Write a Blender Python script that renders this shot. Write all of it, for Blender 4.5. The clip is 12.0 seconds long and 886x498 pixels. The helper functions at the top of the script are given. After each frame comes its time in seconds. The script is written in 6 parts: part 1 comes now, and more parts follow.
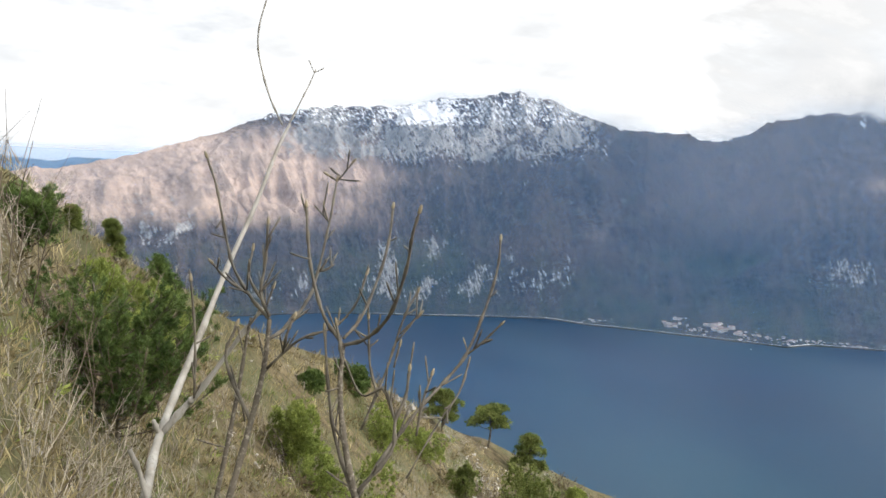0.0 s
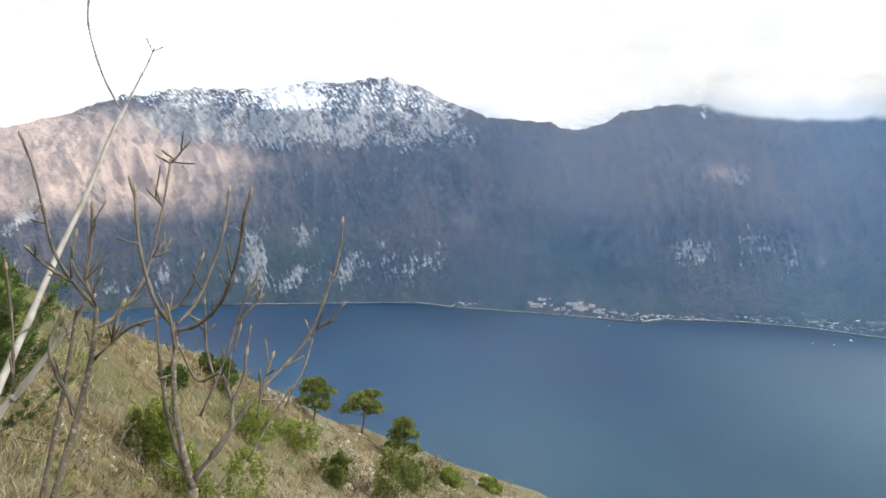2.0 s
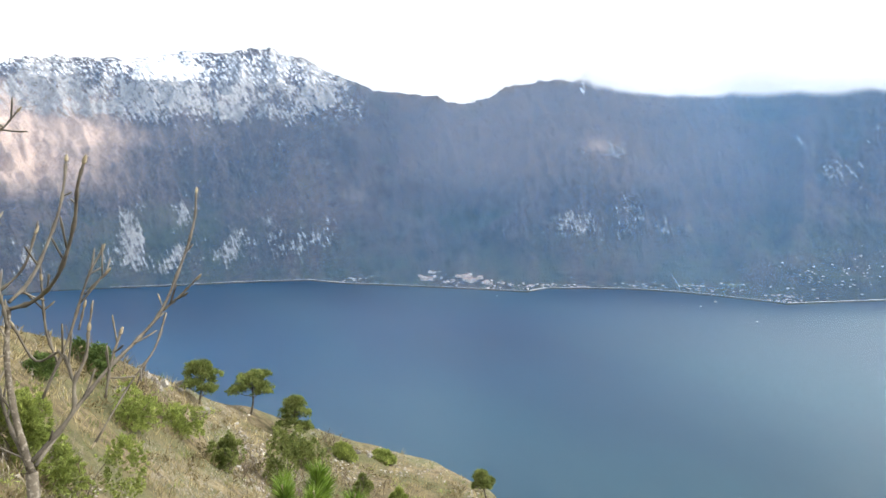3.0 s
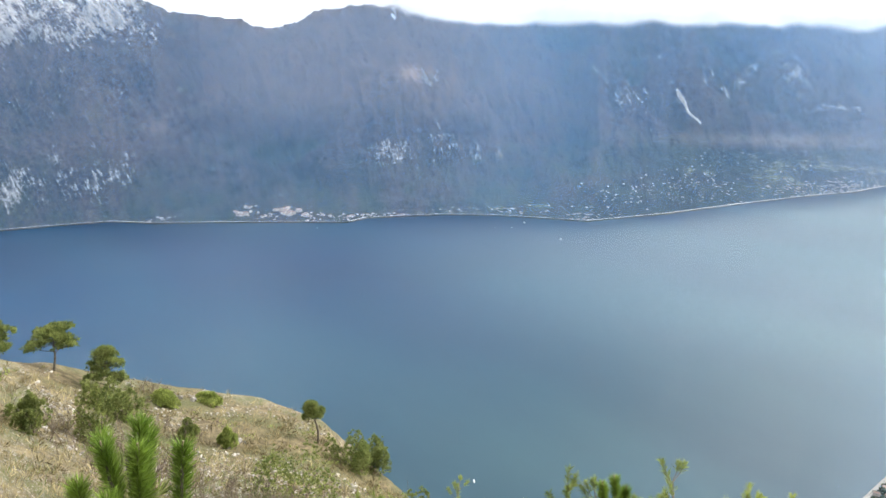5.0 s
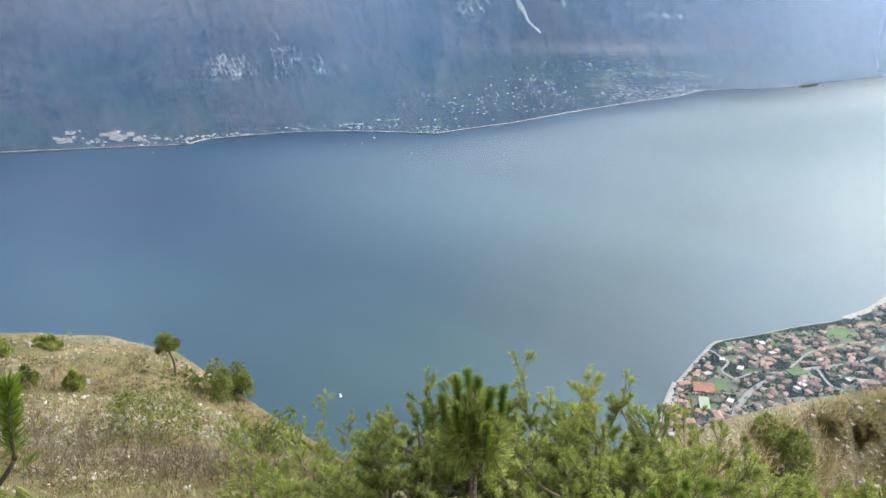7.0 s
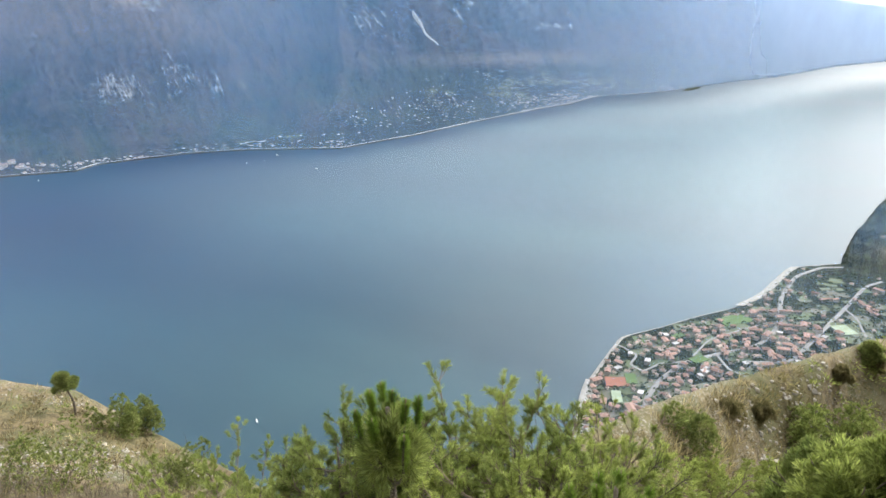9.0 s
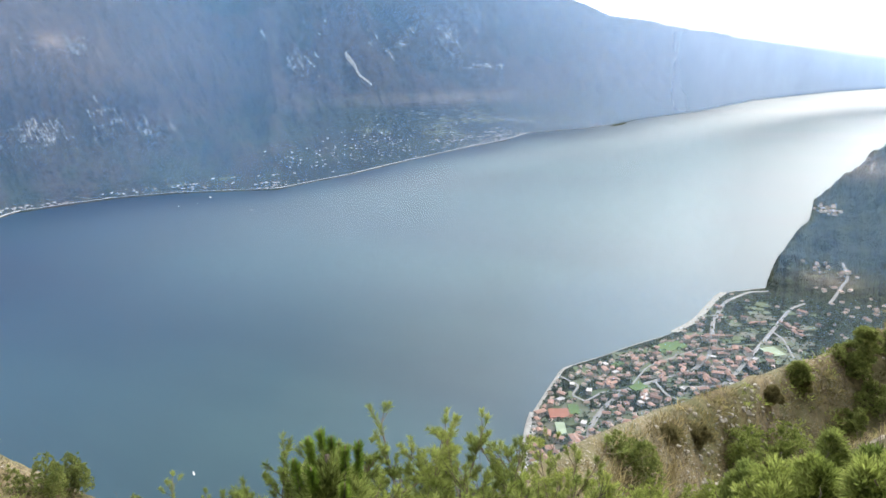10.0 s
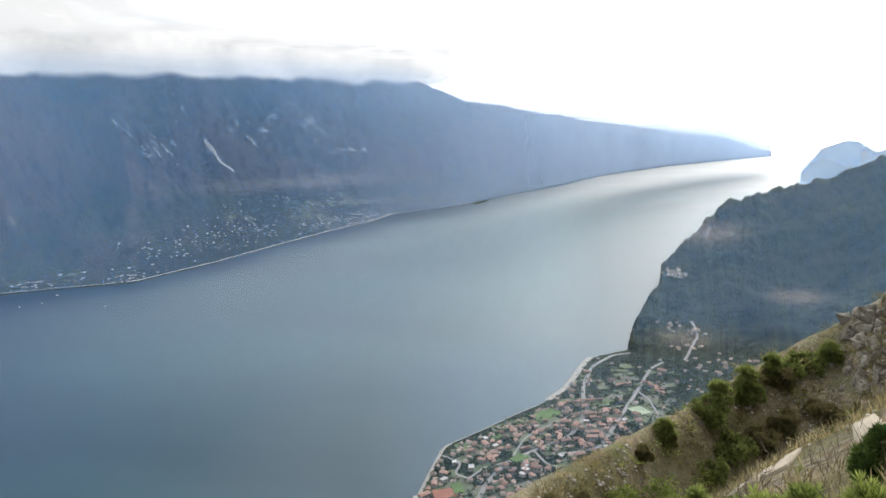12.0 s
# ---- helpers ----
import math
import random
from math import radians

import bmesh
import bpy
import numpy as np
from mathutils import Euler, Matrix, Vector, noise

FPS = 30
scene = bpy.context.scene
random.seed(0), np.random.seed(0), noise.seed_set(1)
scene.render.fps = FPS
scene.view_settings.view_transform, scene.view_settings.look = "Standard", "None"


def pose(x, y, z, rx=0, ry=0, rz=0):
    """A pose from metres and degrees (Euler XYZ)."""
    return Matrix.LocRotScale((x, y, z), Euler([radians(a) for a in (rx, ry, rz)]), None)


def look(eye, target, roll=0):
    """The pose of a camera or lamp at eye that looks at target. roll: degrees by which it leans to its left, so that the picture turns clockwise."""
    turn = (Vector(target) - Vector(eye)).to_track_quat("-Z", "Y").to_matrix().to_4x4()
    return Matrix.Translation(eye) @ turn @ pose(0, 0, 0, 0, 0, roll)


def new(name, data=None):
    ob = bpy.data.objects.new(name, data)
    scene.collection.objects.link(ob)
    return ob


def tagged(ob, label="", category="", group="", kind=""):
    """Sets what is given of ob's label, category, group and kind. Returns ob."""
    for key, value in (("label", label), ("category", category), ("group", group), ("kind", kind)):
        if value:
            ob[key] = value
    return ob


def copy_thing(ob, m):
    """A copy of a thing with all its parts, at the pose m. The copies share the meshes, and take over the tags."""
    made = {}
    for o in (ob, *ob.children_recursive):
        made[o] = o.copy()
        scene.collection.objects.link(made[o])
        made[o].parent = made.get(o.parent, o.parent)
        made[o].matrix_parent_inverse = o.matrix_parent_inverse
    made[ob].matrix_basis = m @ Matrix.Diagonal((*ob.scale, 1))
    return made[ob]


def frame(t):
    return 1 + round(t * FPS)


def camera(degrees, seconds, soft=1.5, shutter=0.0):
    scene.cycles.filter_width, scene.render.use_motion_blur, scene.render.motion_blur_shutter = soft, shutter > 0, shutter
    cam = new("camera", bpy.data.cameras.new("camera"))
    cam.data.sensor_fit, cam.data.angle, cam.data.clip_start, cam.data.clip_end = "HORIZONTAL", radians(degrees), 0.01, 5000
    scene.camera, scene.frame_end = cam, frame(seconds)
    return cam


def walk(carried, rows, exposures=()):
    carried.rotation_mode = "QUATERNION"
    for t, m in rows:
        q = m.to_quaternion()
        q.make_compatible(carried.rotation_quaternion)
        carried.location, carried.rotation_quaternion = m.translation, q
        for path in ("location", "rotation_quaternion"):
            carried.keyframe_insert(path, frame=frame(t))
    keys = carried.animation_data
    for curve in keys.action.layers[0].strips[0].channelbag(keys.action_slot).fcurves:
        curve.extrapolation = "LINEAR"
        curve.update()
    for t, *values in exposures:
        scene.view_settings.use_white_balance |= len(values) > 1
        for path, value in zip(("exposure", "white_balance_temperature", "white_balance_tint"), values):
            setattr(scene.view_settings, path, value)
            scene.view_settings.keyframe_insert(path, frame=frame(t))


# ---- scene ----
# The lake lies at z = 0, the eye stands HIGH metres above it. y is the first way of looking, x to its right.
HIGH = 230.0
ROWS = [
    (0, -0.000, 0.000, 0.000, -3.50, -0.90, -0.00),
    (0.5, 0.013, 0.002, 0.002, -3.36, -0.80, -0.63),
    (1, 0.034, -0.009, 0.002, -3.29, -0.66, -2.31),
    (1.5, 0.069, -0.035, -0.003, -3.52, -0.68, -5.79),
    (2, 0.111, -0.068, -0.013, -4.48, -0.54, -10.49),
    (2.5, 0.163, -0.100, -0.024, -5.22, -0.30, -15.54),
    (3, 0.217, -0.129, -0.035, -6.51, -0.11, -19.53),
    (5, 0.206, -0.132, -0.027, -12.20, 0.26, -34.34),
    (5.5, 0.216, -0.136, -0.043, -14.16, 0.15, -37.65),
    (6, 0.225, -0.141, -0.059, -16.17, 0.10, -41.03),
    (6.5, 0.234, -0.147, -0.075, -17.70, 0.26, -44.20),
    (7, 0.243, -0.151, -0.088, -19.09, 0.45, -46.66),
    (9, 0.264, -0.174, -0.083, -18.24, 1.40, -54.61),
    (9.5, 0.273, -0.183, -0.074, -17.09, 1.54, -57.15),
    (10, 0.280, -0.193, -0.065, -15.36, 1.81, -59.88),
    (10.5, 0.288, -0.200, -0.055, -13.78, 2.07, -62.61),
    (11, 0.296, -0.208, -0.044, -11.52, 2.30, -65.20),
    (11.5, 0.304, -0.216, -0.032, -10.25, 2.66, -68.08),
    (12, 0.313, -0.224, -0.021, -9.27, 2.82, -70.78),
]
cam = camera(64.38, 12.0, soft=1.5)
walk(cam, [(t, pose(x, y, HIGH + z, 90 + tilt, lean, turn)) for t, x, y, z, tilt, lean, turn in ROWS],
     exposures=[(0.0, -0.35), (1.5, -0.28), (2.0, -0.22), (2.5, 0.08), (5.0, 0.23), (7.0, 0.17), (9.5, 0.17), (10.5, -0.02), (12.0, -0.42)])

# ---- light ----
SUN_AZ, SUN_EL = 101.0, 33.0
sun_way = Vector((math.sin(radians(SUN_AZ)) * math.cos(radians(SUN_EL)),
                  math.cos(radians(SUN_AZ)) * math.cos(radians(SUN_EL)), math.sin(radians(SUN_EL))))
sun_data = bpy.data.lights.new("sun", "SUN")
sun_data.energy, sun_data.angle, sun_data.color = 2.7, radians(1.5), (1.0, 0.93, 0.83)
sun = new("sun", sun_data)
sun.matrix_world = look(sun_way * 1000, (0, 0, 0))

world = bpy.data.worlds.new("sky")
scene.world = world
world.use_nodes = True
wt = world.node_tree
wt.nodes.clear()


def add(tree, kind, **ins):
    """A node with values or sockets put to its inputs, by name with _ for a space."""
    n = tree.nodes.new(kind)
    for key, value in ins.items():
        socket = n.inputs[int(key[1:])] if key[0] == "i" and key[1:].isdigit() else n.inputs[key.replace("_", " ")]
        if isinstance(value, bpy.types.NodeSocket):
            tree.links.new(value, socket)
        else:
            socket.default_value = value
    return n


def ramp(tree, fac, *stops):
    n = tree.nodes.new("ShaderNodeValToRGB")
    tree.links.new(fac, n.inputs[0])
    while len(n.color_ramp.elements) < len(stops):
        n.color_ramp.elements.new(0.5)
    for e, (p, c) in zip(n.color_ramp.elements, stops):
        e.position, e.color = p, (c, c, c, 1) if isinstance(c, (int, float)) else (*c, 1)
    return n.outputs[0]


def mix(tree, fac, a, b, how="MIX"):
    n = tree.nodes.new("ShaderNodeMix")
    n.data_type, n.blend_type = "RGBA", how
    for k, v in ((0, fac), (6, a), (7, b)):
        if isinstance(v, bpy.types.NodeSocket):
            tree.links.new(v, n.inputs[k])
        else:
            n.inputs[k].default_value = v if k == 0 else (*v, 1)
    return n.outputs[2]


def maths(tree, how, a, b=0.0, clamp=False):
    n = tree.nodes.new("ShaderNodeMath")
    n.operation, n.use_clamp = how, clamp
    for k, v in ((0, a), (1, b)):
        if isinstance(v, bpy.types.NodeSocket):
            tree.links.new(v, n.inputs[k])
        else:
            n.inputs[k].default_value = v
    return n.outputs[0]


sky = wt.nodes.new("ShaderNodeTexSky")
sky.sky_type, sky.sun_disc = "NISHITA", False
sky.sun_elevation, sky.sun_rotation, sky.altitude = radians(SUN_EL), radians(SUN_AZ), 600
sky.air_density, sky.dust_density = 1.0, 2.0
wc = add(wt, "ShaderNodeTexCoord")
wsep = add(wt, "ShaderNodeSeparateXYZ", Vector=wc.outputs["Generated"])
wmap = add(wt, "ShaderNodeMapping", Vector=wc.outputs["Generated"], Scale=(1, 1, 3.2))
big = add(wt, "ShaderNodeTexNoise", Vector=wmap.outputs[0], Scale=2.3, Detail=6.0, Roughness=0.55)
small = add(wt, "ShaderNodeTexNoise", Vector=wmap.outputs[0], Scale=6.0, Detail=5.0, Roughness=0.55)
cover = ramp(wt, big.outputs[0], (0.35, 0.62), (0.48, 1.0))
low = ramp(wt, wsep.outputs[2], (0.0, 1.0), (0.30, 0.0))
cover = maths(wt, "MAXIMUM", cover, low)
tone = ramp(wt, small.outputs[0], (0.30, (11.0, 11.2, 11.4)), (0.47, (13.8, 14.0, 14.2)), (0.66, (17.5, 17.5, 17.5)))
toward = wt.nodes.new("ShaderNodeVectorMath")
toward.operation = "DOT_PRODUCT"
wt.links.new(wc.outputs["Generated"], toward.inputs[0])
toward.inputs[1].default_value = sun_way
glow = ramp(wt, toward.outputs["Value"], (0.10, 1.0), (0.50, 1.6), (0.85, 2.5), (1.0, 4.0))
tone = mix(wt, 1.0, tone, glow, "MULTIPLY")
sky_mix = mix(wt, cover, sky.outputs[0], tone)
back = add(wt, "ShaderNodeBackground", Color=sky_mix, Strength=0.1)
wout = wt.nodes.new("ShaderNodeOutputWorld")
wt.links.new(back.outputs[0], wout.inputs[0])

# ---- materials ----


def fresh(name):
    m = bpy.data.materials.new(name)
    m.use_nodes = True
    t = m.node_tree
    return m, t, t.nodes["Principled BSDF"]


def surface(name, dark, light, size=1.0, rough=0.8, bump=0.3, third=None, vary=0.0, by="object", stretch=(1, 1, 1), sheer=0.0, depth=0.02):
    """Two colours in broad patches, a third in fine flecks, relief, and a tone that varies from piece to piece."""
    m, t, p = fresh(name)
    tc = add(t, "ShaderNodeTexCoord")
    mp = add(t, "ShaderNodeMapping", Vector=tc.outputs["Object"], Scale=stretch)
    broad = add(t, "ShaderNodeTexNoise", Vector=mp.outputs[0], Scale=1.0 / size, Detail=5.0, Roughness=0.6)
    fine = add(t, "ShaderNodeTexNoise", Vector=mp.outputs[0], Scale=9.0 / size, Detail=4.0, Roughness=0.65)
    col = mix(t, ramp(t, broad.outputs[0], (0.35, 0.0), (0.65, 1.0)), dark, light)
    if third:
        col = mix(t, ramp(t, fine.outputs[0], (0.52, 0.0), (0.66, 0.85)), col, third)
    if vary:
        src = add(t, "ShaderNodeObjectInfo").outputs["Random"] if by == "object" else add(t, "ShaderNodeNewGeometry").outputs["Random Per Island"]
        span = add(t, "ShaderNodeMapRange", Value=src, To_Min=1.0 - vary, To_Max=1.0 + vary)
        hsv = add(t, "ShaderNodeHueSaturation", Color=col, Value=span.outputs[0])
        col = hsv.outputs[0]
    t.links.new(col, p.inputs["Base Color"])
    p.inputs["Roughness"].default_value = rough
    p.inputs["Specular IOR Level"].default_value = 0.3
    if bump:
        b = add(t, "ShaderNodeBump", Height=fine.outputs[0], Strength=bump, Distance=depth)
        t.links.new(b.outputs[0], p.inputs["Normal"])
    if sheer:
        tl = add(t, "ShaderNodeBsdfTranslucent", Color=col)
        ms = add(t, "ShaderNodeMixShader", Fac=sheer, i1=p.outputs[0], i2=tl.outputs[0])
        t.links.new(ms.outputs[0], t.nodes["Material Output"].inputs[0])
    return m


M_GRASS = surface("dry_grass", (0.20, 0.165, 0.082), (0.43, 0.365, 0.20), 3.0, 0.9, 0, vary=0.55, by="island", sheer=0.3)
M_GREENGRASS = surface("green_grass", (0.10, 0.135, 0.035), (0.22, 0.25, 0.075), 2.0, 0.9, 0, vary=0.35, by="island", sheer=0.3)
M_ROCK = surface("limestone", (0.15, 0.14, 0.12), (0.33, 0.31, 0.275), 0.6, 0.9, 0.6, third=(0.18, 0.17, 0.15), vary=0.2, by="object")
M_CRAG = surface("crag_rock", (0.20, 0.185, 0.15), (0.42, 0.39, 0.335), 1.6, 0.95, 1.0, third=(0.06, 0.06, 0.045), vary=0.25, by="object", depth=0.25)
M_STONES = surface("loose_limestone", (0.22, 0.20, 0.17), (0.42, 0.395, 0.345), 0.8, 0.9, 0.3, third=(0.2, 0.18, 0.15), vary=0.3, by="island")
M_PALE = surface("pale_bark", (0.17, 0.155, 0.13), (0.36, 0.345, 0.31), 0.10, 0.75, 0.5, third=(0.26, 0.23, 0.19), stretch=(1, 1, 0.3), depth=0.004)
M_TWIG = surface("twig_bark", (0.055, 0.048, 0.038), (0.17, 0.15, 0.115), 0.07, 0.8, 0.5, third=(0.10, 0.08, 0.06), depth=0.003)
M_STEM = surface("dark_bark", (0.055, 0.045, 0.035), (0.13, 0.11, 0.08), 0.12, 0.85, 0.6, third=(0.28, 0.25, 0.2), depth=0.004)
M_BUD = surface("bud", (0.18, 0.145, 0.09), (0.30, 0.25, 0.165), 0.05, 0.7, 0.3)
M_DRYSTEM = surface("dry_stems", (0.20, 0.17, 0.125), (0.40, 0.355, 0.28), 0.5, 0.85, 0, vary=0.45, by="island")
M_BRUSH = surface("grey_brush", (0.10, 0.078, 0.055), (0.20, 0.158, 0.115), 0.6, 0.85, 0, vary=0.35, by="island")
M_NEEDLE = surface("pine_needles", (0.12, 0.165, 0.04), (0.30, 0.345, 0.10), 0.5, 0.6, 0, vary=0.45, by="island", sheer=0.5)
M_JUNIPER = surface("juniper_sprays", (0.045, 0.085, 0.022), (0.15, 0.205, 0.055), 0.35, 0.65, 0, vary=0.5, by="island", sheer=0.35)
M_SHRUB = surface("shrub_leaves", (0.165, 0.21, 0.048), (0.36, 0.41, 0.115), 0.6, 0.65, 0, vary=0.45, by="island", sheer=0.5)
M_DARKPINE = surface("far_needles", (0.11, 0.145, 0.038), (0.27, 0.30, 0.095), 0.8, 0.7, 0, vary=0.45, by="island", sheer=0.5)
M_PLASTER = surface("plaster", (0.27, 0.25, 0.22), (0.42, 0.395, 0.36), 3.0, 0.9, 0.1, vary=0.25)
M_ROOF = surface("terracotta_roof", (0.175, 0.105, 0.083), (0.285, 0.182, 0.145), 1.5, 0.9, 0.3, third=(0.18, 0.14, 0.12), vary=0.35)
M_GREYROOF = surface("pale_flat_roof", (0.25, 0.245, 0.24), (0.42, 0.41, 0.40), 2.0, 0.85, 0.1, vary=0.2)
M_ROAD = surface("road_surface", (0.17, 0.168, 0.165), (0.23, 0.225, 0.22), 6.0, 0.9, 0.1)
M_CLAY = surface("clay_court", (0.20, 0.085, 0.06), (0.25, 0.115, 0.08), 6.0, 0.95, 0.1)
M_TURF = surface("turf", (0.06, 0.105, 0.035), (0.09, 0.14, 0.048), 8.0, 0.95, 0.1)
M_PALETURF = surface("pale_pitch", (0.20, 0.25, 0.17), (0.28, 0.33, 0.24), 8.0, 0.95, 0.1)
M_PEBBLE = surface("pebble_beach", (0.22, 0.215, 0.20), (0.30, 0.29, 0.27), 4.0, 0.95, 0.2)
M_QUAY = surface("quay_stone", (0.24, 0.235, 0.225), (0.33, 0.325, 0.31), 4.0, 0.9, 0.2)
M_HULL = surface("white_hull", (0.75, 0.75, 0.74), (0.82, 0.82, 0.81), 2.0, 0.4, 0)
M_PATH = surface("trodden_path", (0.25, 0.215, 0.16), (0.38, 0.335, 0.26), 0.8, 0.95, 0.3)
M_SCREE = surface("scree", (0.45, 0.43, 0.40), (0.60, 0.58, 0.55), 12.0, 0.95, 0.2)

# hillside: straw-coloured grass, brown earth, moss green and pale stone
M_HILL, t, p = fresh("hillside")
tc = add(t, "ShaderNodeTexCoord")
n1 = add(t, "ShaderNodeTexNoise", Vector=tc.outputs["Object"], Scale=0.16, Detail=6.0, Roughness=0.6)
n2 = add(t, "ShaderNodeTexNoise", Vector=tc.outputs["Object"], Scale=1.3, Detail=6.0, Roughness=0.65)
n3 = add(t, "ShaderNodeTexNoise", Vector=tc.outputs["Object"], Scale=7.0, Detail=5.0, Roughness=0.7)
col = mix(t, ramp(t, n2.outputs[0], (0.38, 0.0), (0.62, 1.0)), (0.070, 0.055, 0.030), (0.205, 0.163, 0.090))
col = mix(t, ramp(t, n1.outputs[0], (0.44, 0.0), (0.60, 0.75)), col, (0.090, 0.098, 0.042))
col = mix(t, ramp(t, n3.outputs[0], (0.52, 0.0), (0.64, 0.85)), col, (0.050, 0.042, 0.028))
att = add(t, "ShaderNodeAttribute")
att.attribute_name = "stony"
stone = maths(t, "MULTIPLY", ramp(t, n3.outputs[0], (0.54, 0.0), (0.61, 1.0)), att.outputs["Fac"])
col = mix(t, stone, col, (0.46, 0.435, 0.39))
t.links.new(col, p.inputs["Base Color"])
p.inputs["Roughness"].default_value = 0.95
p.inputs["Specular IOR Level"].default_value = 0.15
bm_ = add(t, "ShaderNodeBump", Height=n3.outputs[0], Strength=0.9, Distance=0.12)
t.links.new(bm_.outputs[0], p.inputs["Normal"])


def mountain_material(name, tint):
    """Bare winter wood, evergreen wood lower down, pale limestone, straw meadows, fields and snow, by the sheet's own cover."""
    m, t, p = fresh(name)
    o = add(t, "ShaderNodeTexCoord").outputs["Object"]

    def attr(key):
        n = add(t, "ShaderNodeAttribute")
        n.attribute_name = key
        return n

    def grain(vector, scale, rough=0.65, detail=7.0):
        return add(t, "ShaderNodeTexNoise", Vector=vector, Scale=scale, Detail=detail, Roughness=rough).outputs[0]

    def blend(*pairs):
        total = maths(t, "MULTIPLY", *pairs[0])
        for a, k in pairs[1:]:
            total = maths(t, "ADD", total, maths(t, "MULTIPLY", a, k))
        return total

    def over(value, limit, gain):
        """How far a grain rises over a limit, as a mask with fairly sharp edges."""
        return maths(t, "MULTIPLY", maths(t, "SUBTRACT", value, limit), gain, True)

    sep = add(t, "ShaderNodeSeparateColor", Color=attr("cover").outputs["Color"])
    down = attr("flow").outputs["Vector"]
    broad, streak, crag = grain(o, 0.006), grain(down, 1.0, 0.68), grain(o, 0.022, 0.62)
    fine, tree = grain(o, 0.10, 0.72), grain(o, 0.32, 0.6, 4.0)
    kind = blend((streak, 0.32), (broad, 0.28), (fine, 0.40))
    wood = mix(t, ramp(t, kind, (0.42, 0.0), (0.58, 1.0)), (0.026, 0.023, 0.026), (0.155, 0.112, 0.095))
    ever = mix(t, ramp(t, kind, (0.42, 0.0), (0.60, 1.0)), (0.006, 0.013, 0.010), (0.066, 0.084, 0.042))
    k = maths(t, "ADD", attr("evergreen").outputs["Fac"], blend((maths(t, "SUBTRACT", broad, 0.5), 1.3), (maths(t, "SUBTRACT", crag, 0.5), 1.2)), True)
    col = mix(t, k, wood, ever)
    col = mix(t, ramp(t, tree, (0.46, 0.0), (0.62, 0.65)), col, (0.016, 0.016, 0.015))
    col = mix(t, maths(t, "MULTIPLY", sep.outputs[2], ramp(t, blend((streak, 0.5), (fine, 0.5)), (0.34, 0.55), (0.52, 1.0))), col, tint)
    fields = attr("fields").outputs["Fac"]
    plots = over(blend((crag, 0.5), (fine, 0.5)), maths(t, "SUBTRACT", 0.66, maths(t, "MULTIPLY", fields, 0.17)), 12.0)
    plots = maths(t, "MULTIPLY", plots, maths(t, "MINIMUM", maths(t, "MULTIPLY", fields, 2.0), 0.9))
    col = mix(t, plots, col, mix(t, ramp(t, fine, (0.42, 0.0), (0.60, 1.0)), (0.105, 0.135, 0.062), (0.27, 0.26, 0.17)))
    rock = over(blend((streak, 0.46), (crag, 0.26), (fine, 0.28)), maths(t, "SUBTRACT", 0.645, maths(t, "MULTIPLY", sep.outputs[0], 0.30)), 12.0)
    stone = mix(t, ramp(t, blend((fine, 0.5), (streak, 0.5)), (0.40, 0.0), (0.60, 1.0)), (0.17, 0.165, 0.16), (0.47, 0.455, 0.43))
    col = mix(t, maths(t, "MULTIPLY", rock, 0.92), col, stone)
    snow = over(blend((streak, 0.50), (fine, 0.30), (crag, 0.20)), maths(t, "SUBTRACT", 0.86, maths(t, "MULTIPLY", sep.outputs[1], 0.60)), 18.0)
    col = mix(t, snow, col, (0.86, 0.87, 0.90))
    t.links.new(col, p.inputs["Base Color"])
    p.inputs["Roughness"].default_value = 0.95
    p.inputs["Specular IOR Level"].default_value = 0.1
    bump = add(t, "ShaderNodeBump", Height=blend((crag, 1.0), (streak, 0.35), (fine, 0.22)), Strength=0.9, Distance=30.0)
    t.links.new(bump.outputs[0], p.inputs["Normal"])
    return m


M_MOUNT = mountain_material("mountain_slope", (0.56, 0.42, 0.33))

# lake water: small waves, dark blue body, paler and rougher streaks where wind runs
M_WATER, t, p = fresh("lake_water")
tc = add(t, "ShaderNodeTexCoord")
mp = add(t, "ShaderNodeMapping", Vector=tc.outputs["Object"], Rotation=(0, 0, radians(20)), Scale=(1.0, 0.35, 1))
wa = add(t, "ShaderNodeTexNoise", Vector=mp.outputs[0], Scale=0.004, Detail=5.0, Roughness=0.55)
streaks = ramp(t, wa.outputs[0], (0.38, 0.0), (0.62, 1.0))
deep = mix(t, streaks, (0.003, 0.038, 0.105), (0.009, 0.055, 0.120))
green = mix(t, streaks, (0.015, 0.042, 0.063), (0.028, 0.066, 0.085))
# base colour turns from greenish near to blue far off, along y
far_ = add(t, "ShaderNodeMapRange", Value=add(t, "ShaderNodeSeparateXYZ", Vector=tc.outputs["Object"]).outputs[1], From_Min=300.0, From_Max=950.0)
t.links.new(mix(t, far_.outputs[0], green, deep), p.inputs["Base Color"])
t.links.new(ramp(t, wa.outputs[0], (0.35, 0.37), (0.65, 0.41)), p.inputs["Roughness"])
p.inputs["IOR"].default_value = 1.333
p.inputs["Specular IOR Level"].default_value = 0.45


